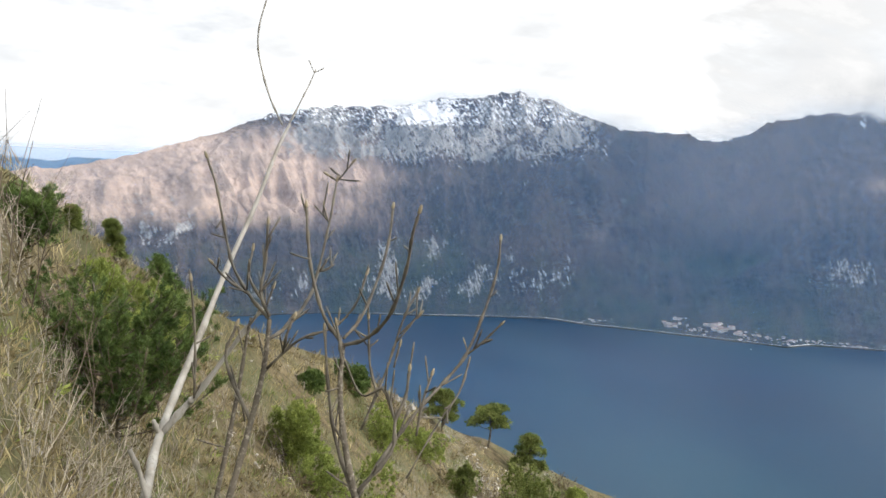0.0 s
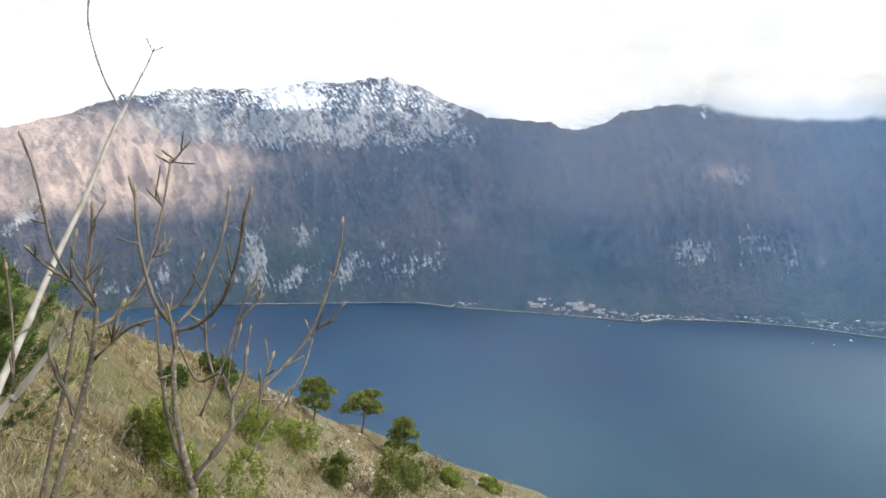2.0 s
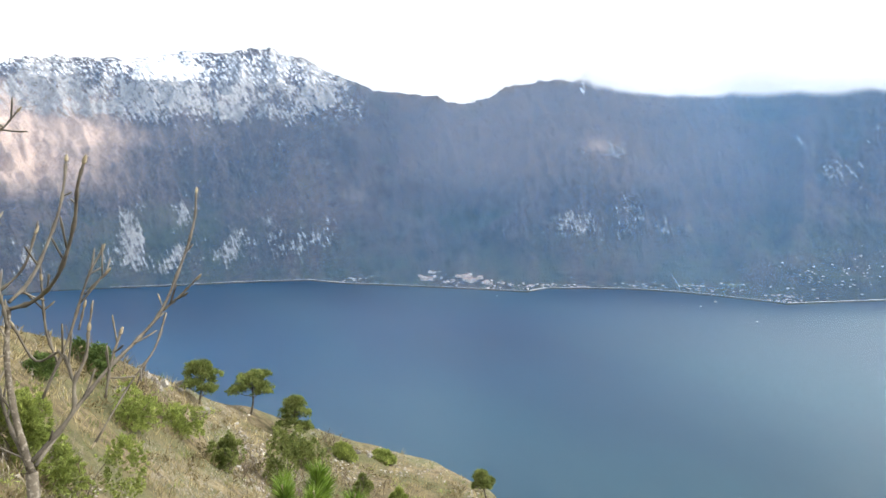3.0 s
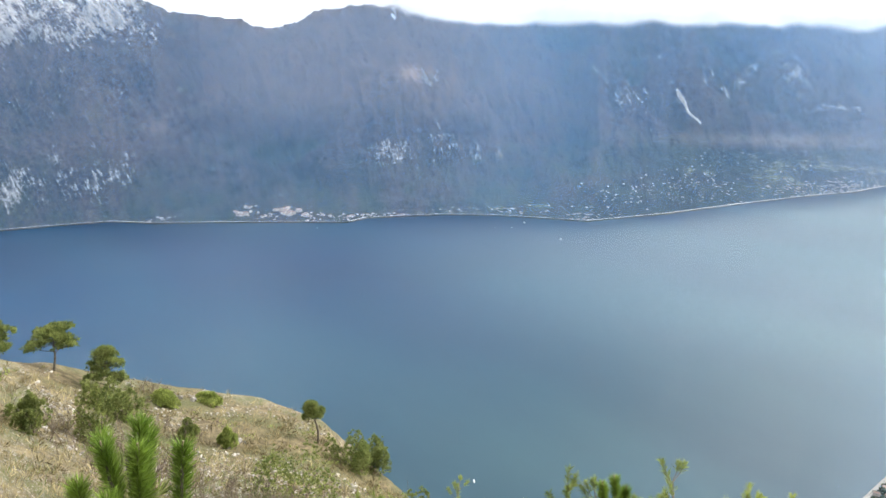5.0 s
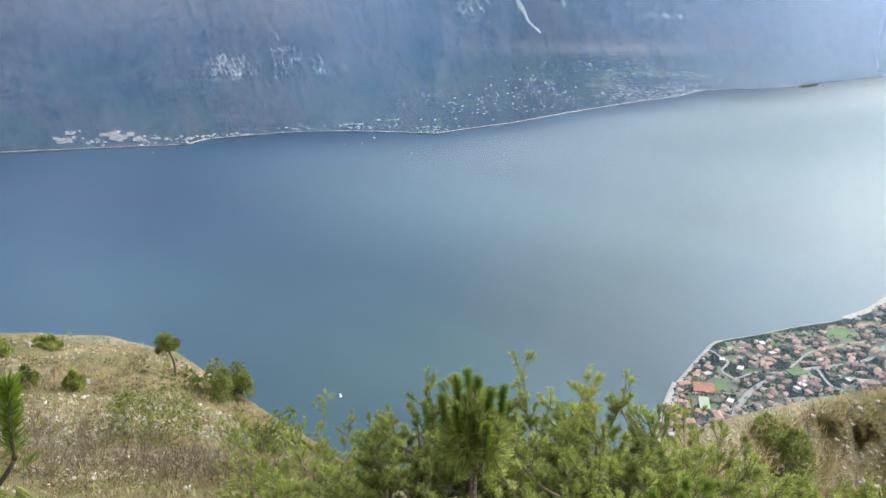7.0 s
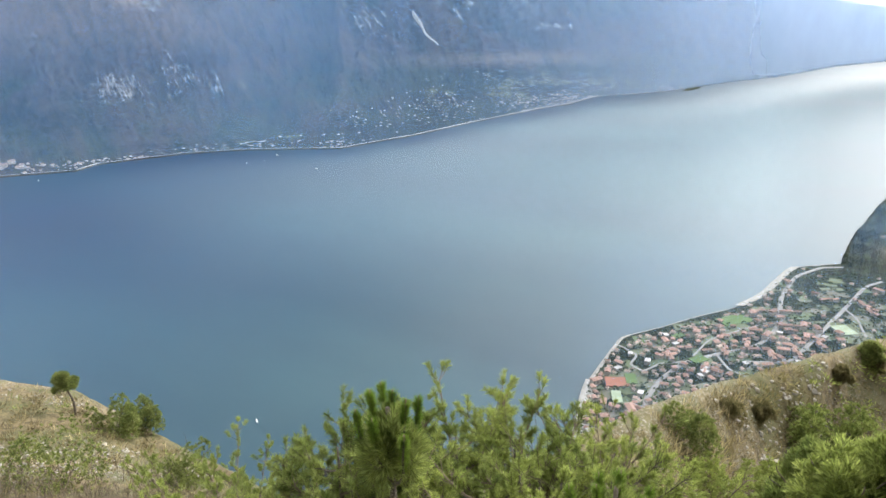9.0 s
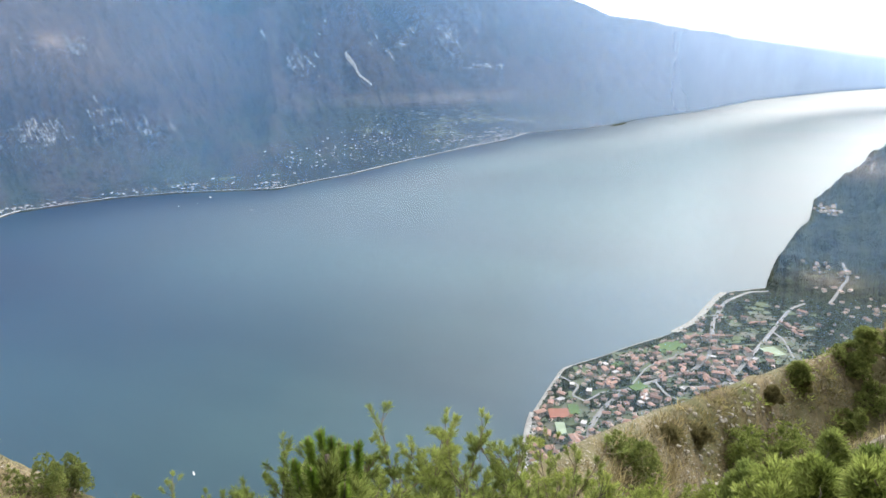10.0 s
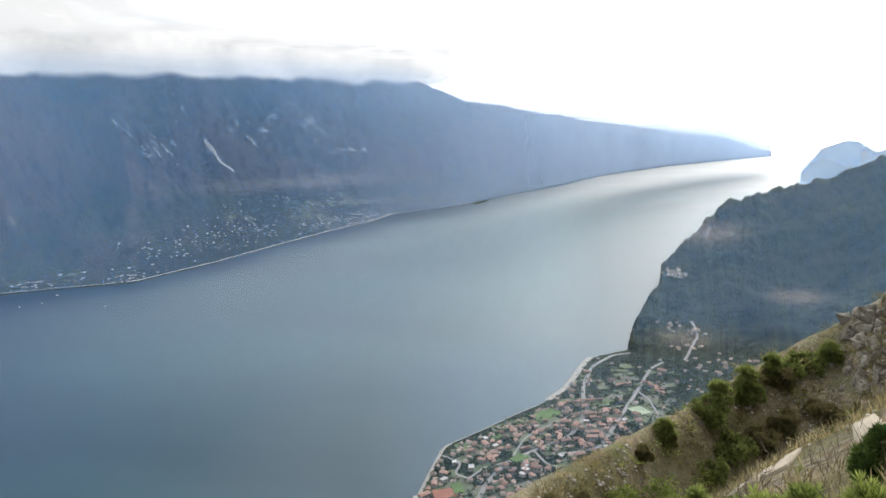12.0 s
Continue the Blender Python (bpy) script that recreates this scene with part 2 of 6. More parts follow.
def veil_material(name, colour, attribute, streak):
    """See-through sheet tinted to stand in for haze: part of the light goes through, the rest is scattered to both
    sides.
    """
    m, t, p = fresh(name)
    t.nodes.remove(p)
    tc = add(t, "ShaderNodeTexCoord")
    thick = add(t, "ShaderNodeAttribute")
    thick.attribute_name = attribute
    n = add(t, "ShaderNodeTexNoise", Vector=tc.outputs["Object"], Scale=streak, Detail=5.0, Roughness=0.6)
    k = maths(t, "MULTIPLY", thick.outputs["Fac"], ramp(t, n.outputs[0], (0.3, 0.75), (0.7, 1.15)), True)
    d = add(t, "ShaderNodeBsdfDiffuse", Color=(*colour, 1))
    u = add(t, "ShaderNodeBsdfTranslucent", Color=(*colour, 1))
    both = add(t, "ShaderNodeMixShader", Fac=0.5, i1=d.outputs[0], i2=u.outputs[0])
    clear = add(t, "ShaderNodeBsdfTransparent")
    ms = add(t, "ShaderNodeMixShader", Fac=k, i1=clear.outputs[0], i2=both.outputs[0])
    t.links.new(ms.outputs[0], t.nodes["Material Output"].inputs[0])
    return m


# distance haze lies in the colour of these sheets, not in the air
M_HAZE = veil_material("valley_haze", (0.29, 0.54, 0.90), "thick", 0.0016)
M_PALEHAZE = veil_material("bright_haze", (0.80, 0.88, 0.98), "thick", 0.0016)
M_LAKEGLARE = veil_material("lake_mist", (0.67, 0.84, 0.94), "thick", 0.0016)
# clouds belong to the bright sky behind everything: sunlight on them is given as glow
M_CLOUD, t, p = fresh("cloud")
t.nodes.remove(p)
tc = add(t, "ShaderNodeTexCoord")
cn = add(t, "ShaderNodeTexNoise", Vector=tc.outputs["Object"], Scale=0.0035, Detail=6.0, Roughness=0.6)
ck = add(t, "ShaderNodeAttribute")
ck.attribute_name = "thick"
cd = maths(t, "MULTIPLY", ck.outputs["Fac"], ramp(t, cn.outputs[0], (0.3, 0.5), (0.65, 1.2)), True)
# glow grows with x, toward the sun, which also brightens lake and haze
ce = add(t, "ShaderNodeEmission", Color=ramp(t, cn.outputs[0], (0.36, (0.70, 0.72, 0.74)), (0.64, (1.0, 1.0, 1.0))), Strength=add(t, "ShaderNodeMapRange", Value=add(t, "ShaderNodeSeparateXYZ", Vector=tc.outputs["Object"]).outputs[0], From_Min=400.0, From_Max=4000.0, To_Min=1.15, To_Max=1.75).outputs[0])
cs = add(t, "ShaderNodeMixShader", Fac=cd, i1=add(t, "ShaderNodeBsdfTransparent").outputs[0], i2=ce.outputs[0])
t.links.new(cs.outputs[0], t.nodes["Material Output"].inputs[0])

# ---- shapes ----
rng = np.random.default_rng(7)


def hashed(ix, iy, seed):
    h = (ix.astype(np.int64) * 374761393 + iy.astype(np.int64) * 668265263 + seed * 982451653) & 0xFFFFFFFF
    h = ((h ^ (h >> 13)) * 1274126177) & 0xFFFFFFFF
    return ((h ^ (h >> 16)) & 0xFFFF) / 65535.0


def value_noise(x, y, seed=0):
    ix, iy = np.floor(x), np.floor(y)
    fx, fy = x - ix, y - iy
    fx, fy = fx * fx * (3 - 2 * fx), fy * fy * (3 - 2 * fy)
    a, b = hashed(ix, iy, seed), hashed(ix + 1, iy, seed)
    c, d = hashed(ix, iy + 1, seed), hashed(ix + 1, iy + 1, seed)
    return (a + (b - a) * fx) * (1 - fy) + (c + (d - c) * fx) * fy


def fbm(x, y, octaves=4, seed=0, rough=0.5):
    """Uneven heights about 0, from -1 to 1."""
    total, amp, norm = 0.0, 1.0, 0.0
    for k in range(octaves):
        total = total + amp * (value_noise(x * 2 ** k + 17.3 * k, y * 2 ** k - 9.1 * k, seed + k) * 2 - 1)
        norm += amp
        amp *= rough
    return total / norm


def ridged(x, y, octaves=4, seed=0):
    """Sharp crests at 1, gullies at 0."""
    total, amp, norm = 0.0, 1.0, 0.0
    for k in range(octaves):
        total = total + amp * (1 - np.abs(value_noise(x * 2 ** k + 5.7 * k, y * 2 ** k + 3.3 * k, seed + k) * 2 - 1))
        norm += amp
        amp *= 0.5
    return total / norm


def smooth(x, a, b):
    u = np.clip((x - a) / (b - a), 0, 1)
    return u * u * (3 - 2 * u)


def mesh_ob(name, v, f, material, parent=None, label="", shade=False):
    """ONE mesh object from corner and face lists, under a thing or a part."""
    me = bpy.data.meshes.new(name)
    if isinstance(f, np.ndarray):
        me.vertices.add(len(v))
        me.vertices.foreach_set("co", np.asarray(v, np.float32).ravel())
        me.loops.add(f.size)
        me.loops.foreach_set("vertex_index", f.astype(np.int32).ravel())
        me.polygons.add(len(f))
        me.polygons.foreach_set("loop_start", np.arange(len(f), dtype=np.int32) * f.shape[1])
        me.update(calc_edges=True)
    else:
        me.from_pydata(np.asarray(v, float).tolist(), [], [list(map(int, q)) for q in f])
    me.materials.append(material)
    if shade:
        me.shade_smooth()
    ob = new(name, me)
    if parent:
        ob.parent = parent
    if label:
        tagged(ob, label)
    return ob


def thing(name, at, label, category, group="", kind=""):
    ob = new(name)
    ob.location = at
    return tagged(ob, label, category, group, kind)


def floats(ob, name, values):
    a = ob.data.attributes.new(name, "FLOAT", "POINT")
    a.data.foreach_set("value", np.asarray(values, np.float32).ravel())


def colours(ob, name, r, g, b):
    a = ob.data.attributes.new(name, "FLOAT_COLOR", "POINT")
    a.data.foreach_set("color", np.stack([r, g, b, np.ones_like(r)], -1).astype(np.float32).ravel())


def sheet(name, x, y, z, material, shade=True):
    """A sheet from three grids of the same shape."""
    n, m = x.shape
    idx = np.arange(n * m).reshape(n, m)
    f = np.stack([idx[:-1, :-1], idx[1:, :-1], idx[1:, 1:], idx[:-1, 1:]], -1).reshape(-1, 4)
    return mesh_ob(name, np.stack([x, y, z], -1).reshape(-1, 3), f, material, shade=shade)


def tube(points, r0, r1, sides=6, knots=0.0, steps=4):
    """A tapering round rod along smoothed points; knots swell it here and there."""
    P = np.asarray(points, float)
    Q = np.vstack([2 * P[0] - P[1], P, 2 * P[-1] - P[-2]])
    out = []
    for i in range(len(P) - 1):
        a, b, c, d = Q[i:i + 4]
        for u in np.arange(steps) / steps:
            out.append(0.5 * (2 * b + (c - a) * u + (2 * a - 5 * b + 4 * c - d) * u * u + (3 * b - a - 3 * c + d) * u ** 3))
    C = np.array(out + [P[-1]])
    T = np.gradient(C, axis=0)
    T /= np.linalg.norm(T, axis=1, keepdims=True) + 1e-9
    ref = np.array([0.3, 0.2, 1.0]) if abs(T[0][2]) < 0.8 else np.array([1.0, 0.2, 0.1])
    A = np.cross(T, ref)
    A /= np.linalg.norm(A, axis=1, keepdims=True) + 1e-9
    B = np.cross(T, A)
    n = len(C)
    R = np.linspace(r0, r1, n)
    if knots:
        R = R * (1 + knots * (np.arange(n) % 4 == 3))
    ang = np.arange(sides) / sides * 2 * np.pi
    V = (C[:, None] + R[:, None, None] * (np.cos(ang)[None, :, None] * A[:, None] + np.sin(ang)[None, :, None] * B[:, None])).reshape(-1, 3)
    F = []
    for i in range(n - 1):
        for j in range(sides):
            k = (j + 1) % sides
            F.append((i * sides + j, i * sides + k, (i + 1) * sides + k, (i + 1) * sides + j))
    F.append(tuple(range(sides))[::-1])
    F.append(tuple((n - 1) * sides + j for j in range(sides)))
    return V, F


def join(pieces):
    V, F, k = [], [], 0
    for v, f in pieces:
        V.append(np.asarray(v))
        F += [tuple(int(i) + k for i in q) for q in f]
        k += len(v)
    return np.vstack(V), F


def slim_rods(a, b, c, r0, r1):
    """Many three-sided rods through three points each, with radii at both ends."""
    a, b, c = (np.asarray(q, float) for q in (a, b, c))
    r0, r1 = np.broadcast_to(r0, len(a))[:, None], np.broadcast_to(r1, len(a))[:, None]
    u = unit(np.cross(c - a, np.array([0.31, 0.17, 0.93])))
    v = unit(np.cross(c - a, u))
    rings = []
    for p, r in ((a, r0), (b, (r0 + r1) / 2), (c, r1)):
        rings += [p + r * (math.cos(t) * u + math.sin(t) * v) for t in (0.0, 2.094, 4.189)]
    V = np.stack(rings, 1).reshape(-1, 3)
    q = np.array([(k + i, k + (i + 1) % 3, k + 3 + (i + 1) % 3, k + 3 + i) for k in (0, 3) for i in range(3)])
    return V, (np.arange(len(a))[:, None, None] * 9 + q[None]).reshape(-1, 4)


def blades(base, way, length, width, r):
    """Narrow leaves: one thin wedge each, from base points along ways."""
    n = len(base)
    side = np.cross(way, r.normal(size=(n, 3)))
    side /= np.linalg.norm(side, axis=1, keepdims=True) + 1e-9
    length, width = np.broadcast_to(length, n)[:, None], np.broadcast_to(width, n)[:, None]
    mid = base + way * length * 0.45
    up = np.cross(side, way) * width * 0.25
    V = np.stack([base, mid - side * width * 0.5 + up, base + way * length, mid + side * width * 0.5 + up], 1).reshape(-1, 3)
    i = np.arange(n)[:, None] * 4
    F = np.concatenate([i + np.array([0, 1, 2]), i + np.array([0, 2, 3])])
    return V, F


def unit(v):
    return v / (np.linalg.norm(v, axis=-1, keepdims=True) + 1e-9)


def tufted(centres, outward, per, length, width, spread, r):
    """Sprays of leaves about the centres, pointing outward with some spread."""
    n = len(centres)
    c = np.repeat(centres, per, 0)
    w = unit(np.repeat(outward, per, 0) + spread * unit(r.normal(size=(n * per, 3))))
    c = c + w * (r.random((n * per, 1)) * length * 0.3)
    return blades(c, w, length * r.uniform(0.6, 1.15, n * per), width * r.uniform(0.7, 1.2, n * per), r)


# ---- the lie of the land, by bearing (degrees right of the first way of looking) and distance from the eye ----
def col_interp(az, table, k):
    tb = np.array(table)
    return np.interp(az, tb[:, 0], tb[:, k])


CREST = [(-180, 22, 60), (-90, 22, 40), (-60, 14, 22), (-32, 2.0, 15), (-25, -3.5, 24), (-17, -9, 34), (-8, -13, 45),
         (1, -18.1, 58), (7, -20.3, 66), (11, -21.8, 70), (19, -24, 70), (23.6, -26.1, 66), (28.2, -29.9, 58),
         (32.7, -33.5, 48), (40, -39, 30), (50, -41, 22), (60, -40, 20), (66, -36, 20), (72.8, -31.4, 28),
         (79, -27.9, 45), (85, -24.7, 62), (89, -22.7, 75), (93.7, -19.4, 88), (97, -16.9, 95), (100.6, -14.6, 100),
         (103, -12.6, 100), (115, 0, 90), (140, 14, 70), (180, 22, 60)]
STAND = 1.62


def hill_z(az, r):
    """Height of the near hillside over the lake."""
    az = (np.asarray(az, float) + 180) % 360 - 180
    r = np.asarray(r, float)
    el, rc = np.radians(col_interp(az, CREST, 1)), col_interp(az, CREST, 2)
    k = -np.tan(el) - STAND / rc
    k = 0.12 + (k - 0.12) * smooth(r, 0.2, 2.6)
    u = np.clip(r / rc, 0, 1)
    bowl = np.interp(az, [-60, -34, 25, 45, 70, 84, 110], [0.0, 0.10, 0.08, 0.03, 0.04, 0.16, 0.16])
    skew = np.interp(az, [30, 75, 90], [0.85, 1.2, 2.1])
    z = -STAND - np.minimum(r, rc) * k - bowl * rc * np.sin(np.pi * u ** skew)
    fall = np.maximum(0.75, -np.tan(el) + 0.3)
    past = np.maximum(r - rc, 0)
    z = z - past * fall * smooth(past, -2, 14) * smooth(np.abs(az), 125, 112)
    x, y = r * np.sin(np.radians(az)), r * np.cos(np.radians(az))
    size = smooth(r, 1.5, 12)
    z = z + size * (0.22 * fbm(x / 2.6, y / 2.6, 4, 3) + 0.55 * fbm(x / 11, y / 11, 3, 5) * smooth(r, 8, 40) * 0.7)
    return HIGH + z


SHORE = [(-40, -9.2), (-14.9, -8.8), (-9.8, -8.7), (-1.7, -8.9), (8.7, -8.9), (11.7, -9.25), (18.7, -9.6), (26.4, -9.9),
         (27.8, -9.6), (34.3, -9.4), (38.3, -9.45), (46.0, -9.8), (52.0, -9.0), (56.2, -8.2), (62.1, -7.1), (64.7, -6.7),
         (66.3, -6.2), (71.2, -5.85), (73.2, -5.55), (76.2, -5.05), (79.5, -4.65), (83.1, -3.9), (88.2, -3.3), (96, -2.75)]
RIDGE = [(-40, 1.2), (-28.7, 2.2), (-24.7, 3.2), (-21.2, 4.2), (-17.1, 5.2), (-13.7, 6.8), (-10.2, 7.4), (-3.9, 7.6), (0.1, 8.9),
         (2.9, 8.4), (6.0, 8.9), (8.0, 8.5), (11.0, 7.3), (14.0, 6.2), (18.3, 5.5), (20.9, 5.0), (23.0, 5.7), (27.1, 6.8),
         (31.9, 6.7), (37.7, 6.3), (43.3, 6.0), (50.3, 5.9), (58.5, 5.4), (67.2, 4.4), (69.9, 3.8), (73.0, 2.5), (77.0, 1.5),
         (82.7, 0.4), (89.0, -0.8), (92.2, -1.3), (94.4, -2.2), (96, -2.9)]
BROAD = [(-40, 900), (-15, 1150), (10, 1150), (30, 1300), (48, 1350), (66, 1500), (75, 1300), (84, 1000), (90, 600), (96, 300)]
FIRST = [(-40, 0.75), (8, 0.9), (14, 0.62), (30, 0.62), (45, 0.45), (52, 0.22), (66, 0.2), (74, 0.5), (96, 0.7)]


def shore_r(az):
    return HIGH / np.tan(np.radians(-col_interp(az, SHORE, 1)))


def east_z(az, r):
    """Height of the range across the lake."""
    az, r = np.asarray(az, float), np.asarray(r, float)
    rs, wide = shore_r(az), col_interp(az, BROAD, 1)
    top = HIGH + (rs + wide) * np.tan(np.radians(col_interp(az, RIDGE, 1)))
    u = (r - rs) / wide
    v = np.clip(u, 0, 1)
    k = col_interp(az, FIRST, 1)
    steep = 1.0 * v + 0.0
    late = smooth(v, 0.12, 1.05) * 0.75 + 0.25 * v ** 2
    prof = k * steep + (1 - k) * late
    s = az * 38.0
    mass = smooth(v, 0.0, 0.35) * (1 - smooth(v, 0.80, 1.0) * 0.75)
    mass = mass * (1 - 0.75 * smooth(az, 42, 50) * smooth(az, 76, 70) * smooth(v, 0.45, 0.15))
    g = ridged(s / 210, r / 620, 4, 21) - 0.55
    g2 = ridged(s / 62 + r / 300, r / 190, 3, 31) - 0.55
    z = 2.0 + top * prof + (top * 0.32 * g + top * 0.11 * g2) * mass
    z = z + smooth(v, 0.75, 1.0) * top * 0.016 * fbm(s / 22, r / 60, 4, 41)
    z = z + mass * (7.0 * (ridged(s / 26, r / 60, 3, 43) - 0.5) + 3.5 * fbm(s / 9, r / 16, 3, 47))
    cliff = smooth(az, 16, 6) * smooth(v, 0.02, 0.10) * smooth(v, 0.5, 0.25)
    z = z + cliff * (22 * (ridged(s / 40, r / 800, 3, 51) - 0.4) + 30)
    z = np.where(u > 1, top - (r - rs - wide) * 0.5, z)
    return np.where(r < rs, 2.0 - (rs - r) * 0.25, z)


TSHORE = [(50, -52), (64.5, -40), (66.0, -35), (66.4, -32.6), (67.0, -28.7), (69.6, -25.0), (72.9, -23.9), (75.6, -22.8),
          (78.1, -21.9), (80.2, -20.6), (82.0, -18.3), (85.3, -17.6)]
HEAD = [(85.2, -17.5, 735), (85.5, -16.0, 790), (86.2, -14.6, 850), (87.2, -13.0, 930), (87.65, -12.45, 960), (87.75, -11.0, 1090), (88.6, -10.0, 1150),
        (89.5, -9.1, 1220), (91.0, -7.5, 1320), (92.6, -6.1, 1400), (95.0, -5.4, 1450), (97.4, -4.9, 1500), (100.2, -4.0, 1500), (103.8, -2.4, 1500),
        (115, 2, 1300), (140, 8, 1100)]


def town_edge(az):
    return HIGH / np.tan(np.radians(-col_interp(az, TSHORE, 1)))


def south_z(az, r):
    """Height of the town's fan and the headland behind it."""
    az, r = np.asarray(az, float), np.asarray(r, float)
    edge = town_edge(az)
    rise = np.clip(edge - r, -40, 400)
    x, y = r * np.sin(np.radians(az)), r * np.cos(np.radians(az))
    flat = np.where(rise > 0, 1.0 + rise * 0.035, 1.0 + rise * 0.5)
    rc = col_interp(az, HEAD, 2)
    zc = HIGH + rc * np.tan(np.radians(col_interp(az, HEAD, 1) + 0.35 * fbm(az * 2.6, az * 0, 4, 63) * smooth(az, 85.4, 86.5)))
    u = np.clip((r - 715) / np.maximum(rc - 715, 20), 0, 1)
    head = 1.5 + np.clip(715 - r, 0, 400) * 0.03 + smooth(az, 86, 96) * np.clip(715 - r, 0, 400) * 0.05
    bulge = (ridged(x / 130, y / 130, 4, 61) - 0.5) * smooth(u, 0.0, 0.4) * (1 - smooth(u, 0.8, 1.0)) * zc * 0.55
    bulge = bulge + smooth(u, 0.03, 0.2) * (1 - smooth(u, 0.85, 1.0)) * (14 * (ridged(x / 45, y / 45, 3, 67) - 0.5) + 6 * fbm(x / 16, y / 16, 3, 69))
    head = head + (zc - 1.5) * (0.35 * u + 0.65 * smooth(u, 0.05, 1.0)) + bulge
    past = np.maximum(r - rc, 0)
    head = head - past * np.maximum(0.2, 1.6 * smooth(past, 0, 40))
    return np.where(az < 85.2, flat, head)


def place(az, r, z):
    return np.array([r * math.sin(radians(az)), r * math.cos(radians(az)), z])


def spot(az, el, field=hill_z, near=1.5, far=150.0, n=220):
    """Where a line of sight from the eye first meets a height field."""
    r = np.geomspace(near, far, n)
    gap = HIGH + r * math.tan(radians(el)) - field(np.full(n, float(az)), r)
    hit = np.nonzero(gap < 0)[0]
    i = max(int(hit[0]), 1) if len(hit) else n - 1
    k = np.clip(gap[i - 1] / (gap[i - 1] - gap[i] + 1e-9), 0, 1) if len(hit) else 1.0
    d = float(r[i - 1] + (r[i] - r[i - 1]) * k)
    return place(az, d, float(field(np.array([float(az)]), np.array([d]))[0])), d


# ---- ground, lake, mountains ----
az = np.radians(np.concatenate([np.arange(-180, -45, 2.0), np.arange(-45, 110, 0.4), np.arange(110, 180.1, 2.0)]))
rr = np.concatenate([[0.0, 0.2, 0.45], np.geomspace(0.8, 110, 150), np.geomspace(116, 520, 30)])
A, R = np.meshgrid(az, rr, indexing="ij")
Z = np.maximum(hill_z(np.degrees(A), R), -6.0)
X, Y = R * np.sin(A), R * np.cos(A)
ground = tagged(sheet("ground", X, Y, Z, M_HILL), "steep dry grassy limestone hillside", "ground", kind="structure")
stony = smooth(fbm(X / 7, Y / 7, 4, 11), 0.02, 0.35) * 0.6 + 0.22 * smooth(np.degrees(A), 4, 12) * smooth(np.degrees(A), 34, 26) * smooth(fbm(X / 9, Y / 9, 4, 15), -0.25, 0.25)
stony = stony * smooth(R, 4, 14)
stony = np.maximum(stony, smooth(np.degrees(A), 99.5, 101) * smooth(R, 78, 90))
floats(ground, "stony", np.clip(stony, 0, 1))

lx, ly = np.meshgrid(np.linspace(-6000, 7500, 60), np.linspace(-3500, 6000, 60), indexing="ij")
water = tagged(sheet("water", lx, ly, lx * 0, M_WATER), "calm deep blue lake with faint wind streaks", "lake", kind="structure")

az = np.arange(-38, 95.6, 0.11)
uu = np.concatenate([[-0.05, 0.0], np.linspace(0.004, 1.0, 220), [1.03, 1.12, 1.4]])
A, U = np.meshgrid(az, uu, indexing="ij")
R = shore_r(A) + U * col_interp(A, BROAD, 1)
Z = east_z(A, R)
X, Y = R * np.sin(np.radians(A)), R * np.cos(np.radians(A))
east = tagged(sheet("mountain_range", X, Y, Z, M_MOUNT), "wooded limestone mountain range with snowy summits", "mountain", kind="structure")
E = np.degrees(np.arctan2(Z - HIGH, R))
gz = np.gradient(Z, axis=1) / np.maximum(np.gradient(R, axis=1), 0.5)
ga = np.gradient(Z, axis=0) / (np.radians(0.11) * R)
slope = np.hypot(gz, ga)


def flowing(ob, s, z):
    """Coordinates that run down the slope, for gullies, couloirs and streaks on the crags."""
    a = ob.data.attributes.new("flow", "FLOAT_VECTOR", "POINT")
    a.data.foreach_set("vector", np.stack([s / 8, z / 26, s * 0], -1).astype(np.float32).ravel())


flowing(east, A * 38.0 + 0.45 * Z, Z)


def patch(a, e, wa, we, power=1.0):
    return power * np.exp(-((A - a) / wa) ** 2 - ((E - e) / we) ** 2)


def clumpy(wide, tall, seed):
    """Uneven patches over the slope, 0 to 1."""
    return smooth(fbm(A / wide, E / tall, 4, seed), -0.35, 0.45)


rock = 0.30 * smooth(slope, 0.5, 1.3)
# summit faces, the lower crags, the crag above the hamlet, the ribs beside the landslip
rock = rock + 0.80 * smooth(E, 2.9, 4.6) * smooth(A, 17, 8) * smooth(A, -16, -9) * (0.5 + 0.5 * clumpy(1.6, 1.4, 140))
rock = rock + patch(-4.6, -4.2, 0.8, 1.9, 0.62) + patch(-0.9, -3.6, 1.0, 1.1, 0.6) + patch(-2.5, -6.6, 6, 1.9, 0.58) * clumpy(1.5, 1.6, 141)
rock = rock + patch(7, -5.0, 5.5, 1.5, 0.46) * clumpy(1.2, 1.0, 142) + patch(-13, -7.0, 3.0, 1.6, 0.5) * clumpy(0.8, 1.5, 143)
rock = rock + patch(30.3, -4.3, 1.7, 1.2, 0.60) + patch(34.2, -2.6, 1.4, 1.5, 0.5) * clumpy(1.0, 1.2, 144) + patch(35.5, -4.4, 3.2, 1.0, 0.52) * clumpy(1.2, 0.7, 145)
rock = rock + patch(46, -6.6, 2.6, 0.7, 0.45) * clumpy(0.9, 0.6, 146) + patch(33, 1.6, 1.6, 1.1, 0.42)
rock = rock + patch(60.4 - 0.7 * (E - 1.4), 1.4, 1.0, 1.3, 0.42) + patch(55.6 - 0.75 * (E - 0.4), 0.4, 0.25, 1.4, 0.30) + patch(48.6, -0.2, 1.2, 0.8, 0.42)
